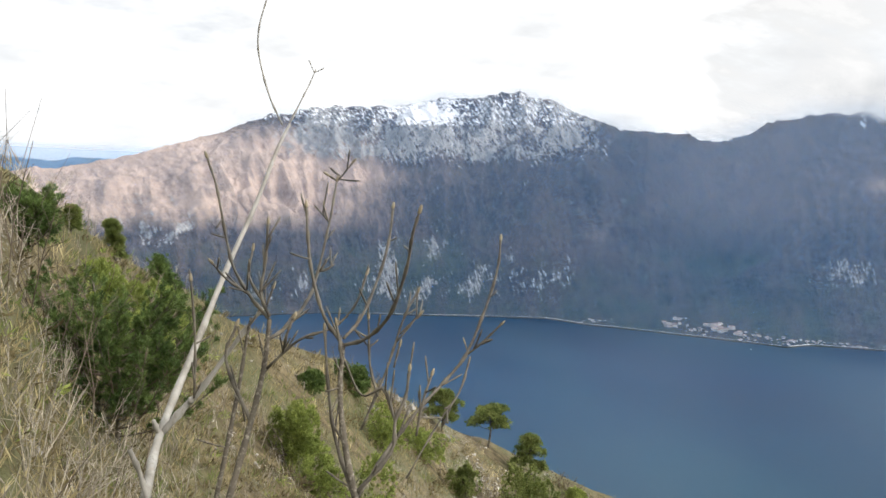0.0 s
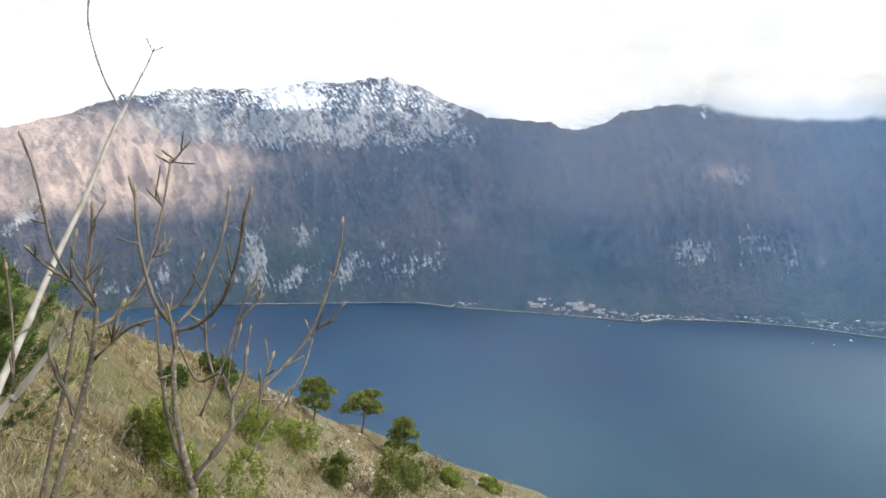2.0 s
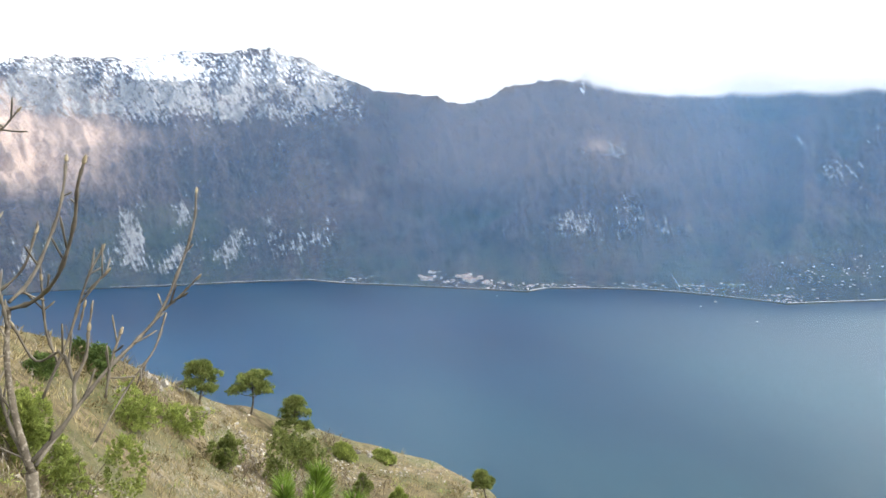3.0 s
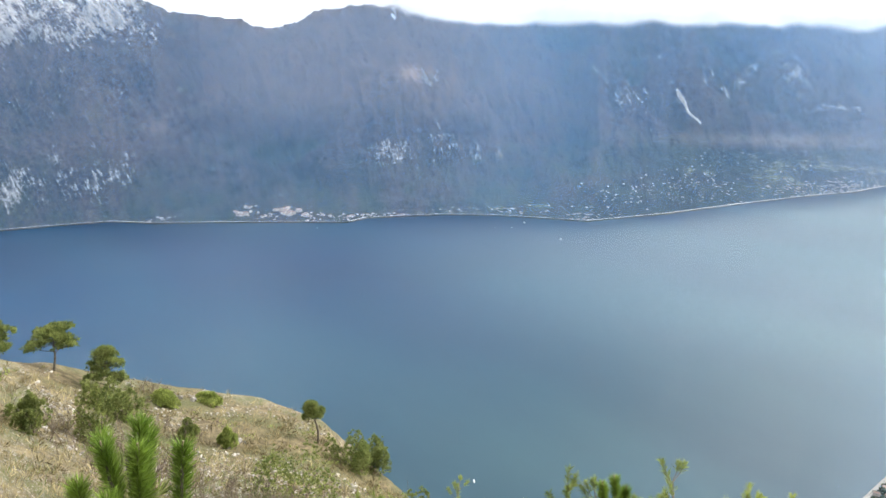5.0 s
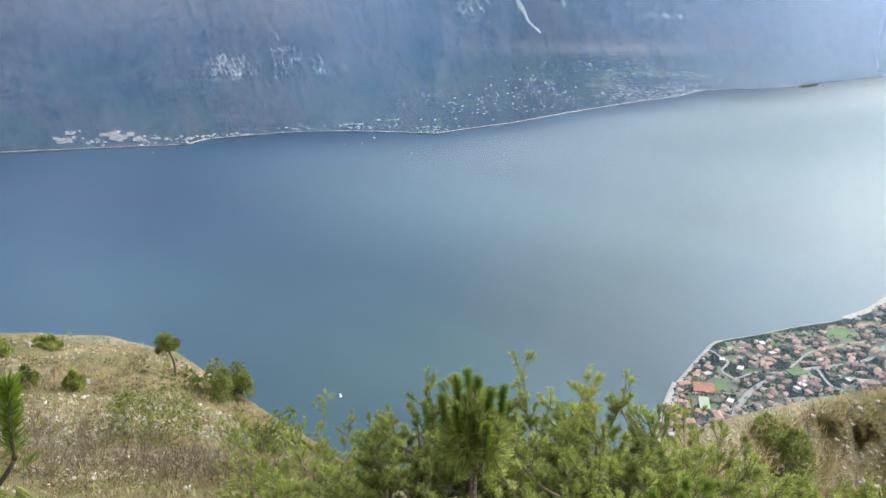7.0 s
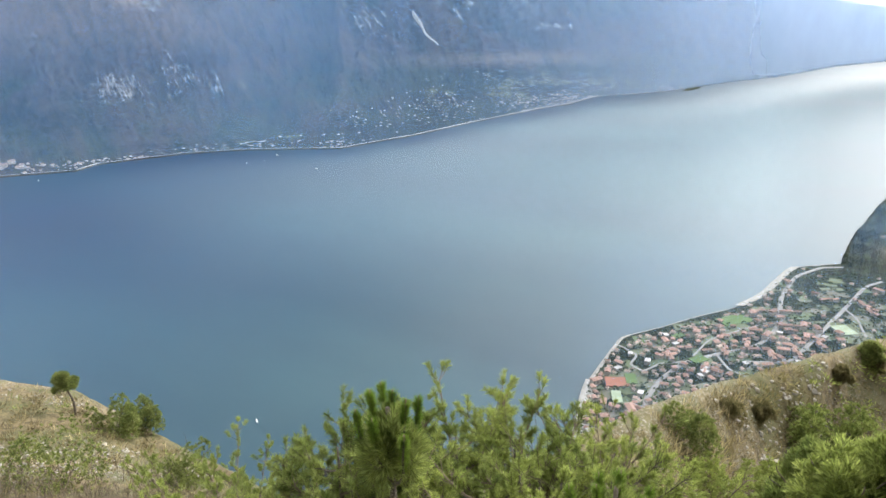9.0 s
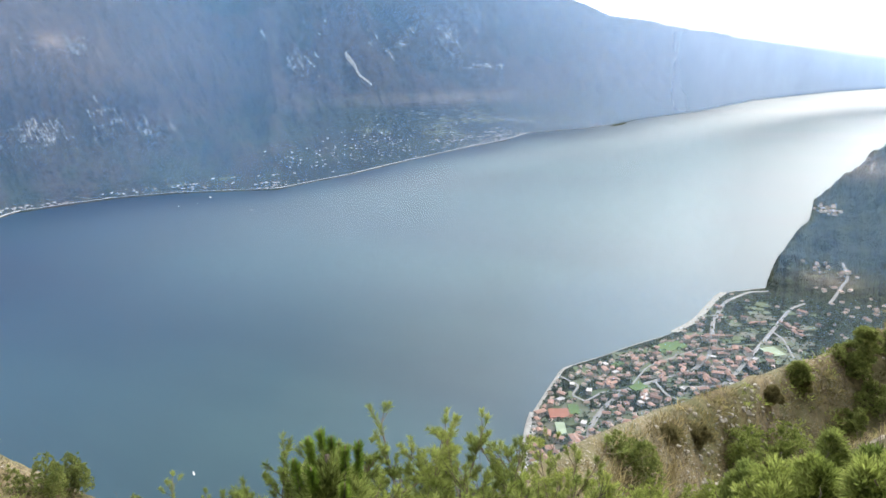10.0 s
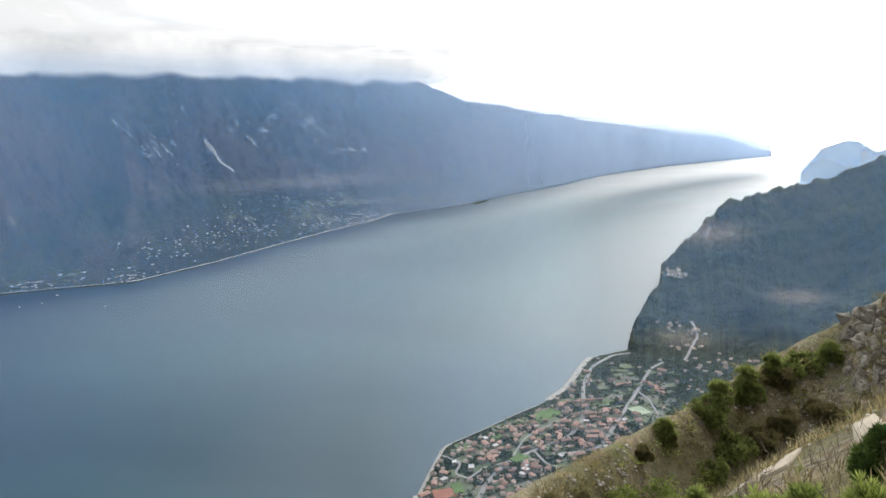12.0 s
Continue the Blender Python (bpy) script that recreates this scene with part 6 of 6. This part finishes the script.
def house(long, wide, tall, style, label):
    """A house: walls, a pitched or flat roof with eaves, and its windows."""
    root = thing("house", (0, 0, 0), label, "house", "houses of the lakeside town")
    v, f = prism(-long / 2, long / 2, -wide / 2, wide / 2, -3.0, tall)
    mesh_ob("wall", v, f, M_PLASTER, root)
    e, rise = 0.35, wide * 0.24
    if style == "gable":
        x, y = long / 2 + e, wide / 2 + e
        rv = [(-x, -y, tall - 0.1), (x, -y, tall - 0.1), (x, y, tall - 0.1), (-x, y, tall - 0.1), (-x, 0, tall + rise), (x, 0, tall + rise),
              (-x, -y, tall + 0.12), (x, -y, tall + 0.12), (x, y, tall + 0.12), (-x, y, tall + 0.12)]
        rf = [(6, 7, 5, 4), (8, 9, 4, 5), (0, 3, 2, 1), (0, 1, 7, 6), (2, 3, 9, 8), (1, 2, 8, 5, 7), (3, 0, 6, 4, 9)]
    elif style == "hip":
        x, y = long / 2 + e, wide / 2 + e
        rv = [(-x, -y, tall - 0.1), (x, -y, tall - 0.1), (x, y, tall - 0.1), (-x, y, tall - 0.1), (-x + y, 0, tall + rise), (x - y, 0, tall + rise)]
        rf = [(0, 1, 5, 4), (2, 3, 4, 5), (1, 2, 5), (3, 0, 4), (0, 3, 2, 1)]
    else:
        rv, rf = prism(-long / 2 - 0.1, long / 2 + 0.1, -wide / 2 - 0.1, wide / 2 + 0.1, tall, tall + 0.35)
    mesh_ob("roof", rv, rf, M_GREYROOF if style == "flat" else M_ROOF, root)
    for side in (-1, 1):
        for k in range(max(2, int(long / 2.4))):
            x = -long / 2 + (k + 0.5) * long / max(2, int(long / 2.4))
            v, f = prism(x - 0.35, x + 0.35, side * wide / 2 - 0.04, side * wide / 2 + 0.04, tall * 0.45, tall * 0.8)
            mesh_ob("window", v, f, M_PANE, root)
    return root


HOUSES = [house(6.4, 4.4, 3.8, "gable", "plastered house with a terracotta gable roof"), house(5.0, 4.2, 3.2, "hip", "small plastered house with a terracotta hipped roof"),
          house(9.0, 4.8, 4.4, "gable", "long plastered house with a terracotta roof"), house(6.4, 5.2, 4.2, "hip", "square plastered house with a red tile roof"),
          house(7.0, 5.0, 3.6, "flat", "white building with a pale flat roof"), house(12.0, 5.2, 4.6, "hip", "large hotel block with a terracotta roof")]
used = [False] * len(HOUSES)


def set_house(k, x, y, z, turn, grow=1.0, group=""):
    m = pose(x, y, z, 0, 0, turn)
    if not used[k]:
        HOUSES[k].matrix_basis, used[k], ob = m, True, HOUSES[k]
    else:
        ob = copy_thing(HOUSES[k], m)
    ob.scale = (grow, grow, grow)
    if group:
        tagged(ob, group=group)
    return ob


road_pts = np.array([town_spot(a, e)[:2] for rd in ROADS for a, e in zip(np.interp(np.linspace(0, len(rd) - 1, 40), range(len(rd)), [q[0] for q in rd]), np.interp(np.linspace(0, len(rd) - 1, 40), range(len(rd)), [q[1] for q in rd]))])
field_pts = np.array([town_spot(a, e)[:2] for a, e in [(69.45, -28.45), (70.6, -28.1), (69.5, -29.6), (78.4, -22.7), (86.1, -22.2), (76.0, -26.0)]])
r6 = np.random.default_rng(11)
taken, tries, count = [], 0, 0
while count < 285 and tries < 9000:
    tries += 1
    a = r6.uniform(66.6, 89.5)
    e = -r6.uniform(18.0, 35.0)
    if e > -HIGH and town_edge(min(a, 85.2)) * 0.965 < HIGH / math.tan(radians(-e)) and a < 85.3:
        continue
    dense = 1.0 if (a < 72.5 and e < -28.5) else 0.75 if (72 < a < 86 and -27 < e < -22.5) else 0.35 if a < 82 else 0.14
    if r6.random() > dense or (a > 85 and e > -18.6):
        continue
    p = town_spot(a, e)
    q = p[:2]
    if np.min(np.hypot(*(road_pts - q).T)) < 4.2 or np.min(np.hypot(*(field_pts - q).T)) < 12 or any(math.hypot(q[0] - t_[0], q[1] - t_[1]) < t_[2] for t_ in taken):
        continue
    k = int(r6.choice(6, p=[0.3, 0.24, 0.14, 0.18, 0.08, 0.06]))
    taken.append((q[0], q[1], (4.6, 4.0, 5.8, 4.8, 5.2, 7.4)[k]))
    set_house(k, p[0], p[1], p[2], -(a - 20) + r6.choice([0, 90]) + r6.normal() * 26, r6.uniform(0.55, 0.85))
    count += 1

# rows of long roofs: holiday terraces that follow the streets
for a, e, n, turn in [(86.9, -20.2, 4, 35), (87.6, -20.7, 3, 35), (82.6, -21.6, 3, -70), (83.0, -22.6, 4, -70), (79.6, -24.4, 4, 20), (78.0, -25.0, 4, 15), (81.4, -24.8, 4, 20),
                      (76.6, -26.6, 3, 10), (73.6, -26.0, 3, 30), (85.0, -20.3, 3, -50), (71.4, -30.4, 3, 70), (70.6, -31.4, 3, 70), (84.6, -23.4, 4, 25), (83.0, -24.2, 4, 25)]:
    p = town_spot(a, e)
    for k in range(n):
        x, y = p[0] + 5.4 * (k - n / 2) * math.cos(radians(turn)), p[1] + 5.4 * (k - n / 2) * math.sin(radians(turn)) + (k % 2) * 1.6
        z = float(south_z(np.array([math.degrees(math.atan2(x, y))]), np.array([math.hypot(x, y)]))[0])
        set_house((2, 5, 2, 0)[k % 4], x, y, z, turn, 0.55)

# garden plots, courtyards and car parks, a low slab each
M_PLOT, t, p_ = fresh("garden_plots")
info = add(t, "ShaderNodeNewGeometry")
pc = ramp(t, info.outputs["Random Per Island"], (0.0, (0.045, 0.072, 0.035)), (0.25, (0.085, 0.11, 0.05)), (0.45, (0.075, 0.09, 0.055)), (0.62, (0.10, 0.095, 0.075)), (0.8, (0.13, 0.125, 0.11)), (1.0, (0.075, 0.11, 0.045)))
pn = add(t, "ShaderNodeTexNoise", Vector=add(t, "ShaderNodeTexCoord").outputs["Object"], Scale=0.4, Detail=5.0)
t.links.new(mix(t, ramp(t, pn.outputs[0], (0.35, 0.0), (0.7, 0.6)), pc, (0.07, 0.08, 0.04)), p_.inputs["Base Color"])
p_.inputs["Roughness"].default_value = 0.95
V, F = [], []
for _ in range(420):
    a, e = r6.uniform(66.8, 89), -r6.uniform(18.2, 33)
    rad_ = HIGH / math.tan(radians(-e)) * 0.97
    if a < 85.3 and rad_ > town_edge(a) - 10:
        continue
    th = radians(-(a - 20) + r6.normal() * 12)
    cx_, cy_ = rad_ * math.sin(radians(a)), rad_ * math.cos(radians(a))
    l_, w_ = r6.uniform(3, 10), r6.uniform(3, 7)
    k0 = len(V)
    for u_, v_ in ((-1, -1), (1, -1), (1, 1), (-1, 1)):
        px_, py_ = cx_ + (u_ * l_ * math.cos(th) - v_ * w_ * math.sin(th)) * r6.uniform(0.85, 1.1), cy_ + (u_ * l_ * math.sin(th) + v_ * w_ * math.cos(th)) * r6.uniform(0.85, 1.1)
        V.append((px_, py_, float(south_z(np.array([math.degrees(math.atan2(px_, py_))]), np.array([math.hypot(px_, py_)]))[0]) + 0.16 + r6.uniform(0, 0.05)))
    V += [(x_, y_, z_ - 0.8) for x_, y_, z_ in V[k0:k0 + 4]]
    F += [[k0 + i_ for i_ in q_] for q_ in ((0, 1, 2, 3), (0, 4, 5, 1), (1, 5, 6, 2), (2, 6, 7, 3), (3, 7, 4, 0))]
tagged(mesh_ob("garden_plots", V, F, M_PLOT), "lawns, courtyards and car parks between houses", "gardens", kind="stuff")

# gardens, olive terraces and tree rows between the houses
a = r6.uniform(66.5, 97, 5200)
e = -r6.uniform(17.9, 34, 5200)
r = HIGH / np.tan(np.radians(-e)) * 0.97
keep = (r < town_edge(np.minimum(a, 85.2)) - 9) | (a > 85.2)
a, r = a[keep], r[keep]
x, y = r * np.sin(np.radians(a)), r * np.cos(np.radians(a))
clear = np.array([np.min(np.hypot(road_pts[:, 0] - u, road_pts[:, 1] - v)) > 3.2 and np.min(np.hypot(field_pts[:, 0] - u, field_pts[:, 1] - v)) > 9 for u, v in zip(x, y)])
x, y, a, r = x[clear], y[clear], a[clear], r[clear]
tops = np.stack([x, y, south_z(a, r) + 1.0], -1)
big_ = r6.uniform(0.6, 1.5, len(x))
o = unit(r6.normal(size=(len(x), 9, 3)))
o[:, :, 2] = np.abs(o[:, :, 2])
c = (tops[:, None] + o * big_[:, None, None] * 0.55).reshape(-1, 3)
v, f = blades(c, unit(o.reshape(-1, 3) + 0.4 * r6.normal(size=(len(c), 3))), np.repeat(big_, 9) * 1.1, np.repeat(big_, 9) * 0.9, r6)
M_OLIVE = surface("garden_trees", (0.04, 0.06, 0.03), (0.10, 0.125, 0.075), 30.0, 0.9, 0, vary=0.45, by="island")
tagged(mesh_ob("garden_trees", v, f, M_OLIVE), "olive trees, cypresses and hedges between houses", "trees", kind="stuff")

# houses too far off to be picked apart: one mesh for each shore
FARWALL, FARROOF = surface("far_plaster", (0.38, 0.35, 0.30), (0.60, 0.56, 0.50), 9.0, 0.9, 0, vary=0.25, by="island"), surface("faded_tiles", (0.24, 0.17, 0.14), (0.36, 0.28, 0.24), 9.0, 0.9, 0, vary=0.3, by="island")


def far_houses(name, rows, label):
    V, F, M, k = [], [], [], 0
    for x, y, z, turn, size, tall in rows:
        l, w, h = size * 1.3, size, size * 0.62 * tall
        v = [(-l, -w, -4), (l, -w, -4), (l, w, -4), (-l, w, -4), (-l, -w, h), (l, -w, h), (l, w, h), (-l, w, h), (-l, 0, h + w * 0.5), (l, 0, h + w * 0.5)]
        c, q = math.cos(turn), math.sin(turn)
        V += [(x + c * a_ - q * b_, y + q * a_ + c * b_, z + d_) for a_, b_, d_ in v]
        F += [[i_ + k for i_ in f_] for f_ in ((0, 1, 5, 4), (1, 2, 6, 9, 5), (2, 3, 7, 6), (3, 0, 4, 8, 7), (4, 5, 9, 8), (6, 7, 8, 9))]
        M += [0, 0, 0, 0, 1, 1]
        k += 10
    ob = mesh_ob(name, V, F, FARWALL)
    ob.data.materials.append(FARROOF)
    ob.data.polygons.foreach_set("material_index", M)
    return tagged(ob, label, "houses", kind="stuff")


rows = []
tries = 0
while len(rows) < 290 and tries < 9000:
    tries += 1
    a, e = r6.uniform(66.6, 91), -r6.uniform(17.9, 34.5)
    rad_ = HIGH / math.tan(radians(-e)) * 0.97
    if (a < 85.3 and rad_ > town_edge(a) - 10) or r6.random() > (0.9 if a < 81 else 0.14):
        continue
    q = (rad_ * math.sin(radians(a)), rad_ * math.cos(radians(a)))
    if np.min(np.hypot(*(road_pts - np.array(q)).T)) < 3.8 or np.min(np.hypot(*(field_pts - np.array(q)).T)) < 10 or any(math.hypot(q[0] - t_[0], q[1] - t_[1]) < t_[2] * 0.8 for t_ in taken):
        continue
    taken.append((q[0], q[1], 3.6))
    rows.append((q[0], q[1], float(south_z(np.array([a]), np.array([rad_]))[0]), r6.uniform(0, 3.1), r6.uniform(0.9, 1.6), r6.uniform(1.0, 2.2)))
far_houses("small_houses", rows, "small houses and sheds filling the town")

rows = []
for a, e, n, sa, se, g in [(88.9, -11.6, 34, 0.6, 0.25, 0.6), (91.6, -8.2, 30, 1.4, 0.4, 0.6), (88.2, -15.6, 8, 0.6, 0.4, 0.7), (89.6, -17.4, 10, 1.0, 0.4, 0.7), (92.8, -18.6, 16, 1.6, 0.6, 0.7), (90.6, -16.0, 6, 0.5, 0.3, 0.7)]:
    for _ in range(n):
        p = town_spot(a + r6.normal() * sa, e + r6.normal() * se)
        if p[2] > 1:
            rows.append((p[0], p[1], p[2], r6.uniform(0, 3.1), g * r6.uniform(1.4, 3.0), 1.0))
far_houses("headland_houses", rows, "pale scattered houses on the headland")


def east_spot(a, e):
    return spot(a, e, east_z, float(shore_r(a)) - 30, 4500, 320)[0]


HAMLETS = [(21.6, -8.95, 9, 0.45, 0.12, 2.4), (18.4, -8.85, 7, 0.4, 0.16, 1.9), (18.6, -8.45, 2, 0.15, 0.02, 2.0), (23.6, -9.35, 11, 0.6, 0.14, 1.5), (20.0, -9.2, 6, 0.8, 0.1, 1.2), (26.0, -9.45, 8, 0.6, 0.10, 1.2), (12.5, -8.95, 5, 0.7, 0.1, 1.1), (28.8, -9.35, 12, 1.3, 0.06, 1.1),
           (35, -9.1, 10, 1.6, 0.14, 1.0), (41, -9.0, 12, 1.8, 0.18, 1.0), (46.4, -9.3, 12, 1.0, 0.25, 1.2), (50, -7.6, 26, 2.5, 0.5, 1.0), (53, -6.6, 22, 2.2, 0.5, 1.0), (57, -6.9, 30, 2.4, 0.5, 1.1), (56, -5.3, 18, 2.6, 0.5, 1.0), (61.6, -6.6, 48, 1.4, 0.25, 1.2), (64.2, -6.3, 48, 0.9, 0.2, 1.3), (60, -4.4, 14, 2.5, 0.4, 1.1), (71.5, -5.5, 12, 0.9, 0.12, 1.4), (67.5, -5.6, 14, 1.4, 0.2, 1.2)]
rows = []
for a, e, n, sa, se, g in HAMLETS:
    for _ in range(int(n * 2.6)):
        aa, ee = a + r6.normal() * sa, e + r6.normal() * se * 1.2
        ee = max(ee, float(col_interp(aa, SHORE, 1)) + 0.10)
        p = east_spot(aa, ee)
        rows.append((p[0], p[1], p[2] - 0.5, r6.uniform(0, 3.1), g * r6.uniform(0.8, 1.9), r6.uniform(0.9, 1.7)))
far_houses("lakeshore_houses", rows, "pale villages along the far shore")
ribbon("shore_road", [place(a, float(shore_r(a)) + 4.0, 0)[:2] for a in np.arange(-6, 73.5, 0.5)], 10.0, lambda a, r: r * 0 + 1.6, surface("shore_concrete", (0.45, 0.44, 0.41), (0.62, 0.60, 0.56), 30.0, 0.9, 0), "pale shore road and beach across the lake", 0.5, category="road")
ribbon("landslip_scar", [east_spot(a, e)[:2] for a, e in [(52.3, 0.45), (52.7, -0.3), (53.1, -1.0), (53.6, -1.6), (54.2, -2.1)]], 7.0, east_z, M_SCREE, "bare white landslip scar on the mountain", 3.0, category="scree", wobble=0.12)


def boat(at, turn, size, label):
    root = thing("boat", at, label, "boat", "boats on the lake")
    root.rotation_euler, root.scale = (0, 0, radians(turn)), (size, size, size)
    b = bmesh.new()
    n = 9
    rows = []
    for i in range(n):
        u = i / (n - 1)
        half = 0.42 * math.sin(math.pi * min(1.0, 0.30 + 0.72 * u)) ** 0.7 if u < 1 else 0.02
        x = -1.5 + 3.0 * u
        rows.append([b.verts.new((x, y, z)) for y, z in ((-half, 0.42 + 0.12 * u), (-half * 0.75, 0.05), (0, -0.12), (half * 0.75, 0.05), (half, 0.42 + 0.12 * u))])
    for p_, q_ in zip(rows, rows[1:]):
        for j in range(4):
            b.faces.new((p_[j], q_[j], q_[j + 1], p_[j + 1]))
        b.faces.new((p_[4], q_[4], q_[0], p_[0]))
    b.faces.new(rows[0])
    me = bpy.data.meshes.new("hull")
    b.to_mesh(me)
    b.free()
    me.materials.append(M_HULL)
    hull = new("hull", me)
    hull.parent = root
    v, f = prism(-0.6, 0.5, -0.28, 0.28, 0.45, 0.95)
    v = [(x * (0.8 if z > 0.9 else 1), y * (0.8 if z > 0.9 else 1), z) for x, y, z in v]
    mesh_ob("cabin", v, f, M_HULL, root)
    mesh_ob("windscreen", *prism(0.48, 0.54, -0.24, 0.24, 0.55, 0.82), M_PANE, root)
    return root


def lake_spot(a, e):
    return tuple(place(a, HIGH / math.tan(radians(-e)), 0.05))


boat(lake_spot(37.0, -30.46), 60, 1.3, "small white motor boat on open water")
for a, e, s in [(41.0, -10.05, 2.4), (38.6, -10.5, 1.6), (40.0, -10.45, 1.4), (44.0, -11.3, 1.6), (24.0, -10.3, 1.4)]:
    boat(lake_spot(a, e), r6.uniform(0, 360), s, "tiny white boat moored off the far shore")
for k in range(14):
    a = 65.6 + 0.06 * k
    boat(tuple(place(a, float(town_edge(a)) + 5 + 2.5 * (k % 3), 0.05)), -20 + r6.normal() * 10, 1.0, "white boat moored at the harbour quay")


def car(at, turn):
    root = thing("car", at, "small parked car on the quay", "car", "cars on the quay")
    root.rotation_euler = (0, 0, radians(turn))
    v, f = prism(-1.0, 1.0, -0.42, 0.42, 0.12, 0.42)
    mesh_ob("body", v, f, M_HULL, root)
    v, f = prism(-0.55, 0.45, -0.38, 0.38, 0.42, 0.72)
    mesh_ob("cabin", [(x * (0.75 if z > 0.7 else 1), y * 0.92 if z > 0.7 else y, z) for x, y, z in v], f, M_PANE, root)
    for x in (-0.62, 0.62):
        for y in (-0.40, 0.40):
            mesh_ob("wheel", *tube([(x, y - 0.06, 0.15), (x, y, 0.15), (x, y + 0.06, 0.15)], 0.15, 0.15, 8, 0, 1), M_PANE, root)
    return root


first_car = None
for k in range(34):
    a = 65.9 + 0.038 * k
    rad_ = float(town_edge(a)) - 4 - 5 * (k % 2)
    q = place(a, rad_, 0)
    z = max(float(south_z(np.array([a]), np.array([rad_]))[0]), 1.6) + 0.3
    first_car = car((q[0], q[1], z), -20) if first_car is None else copy_thing(first_car, pose(q[0], q[1], z, 0, 0, -20 + r6.normal() * 4)) and first_car
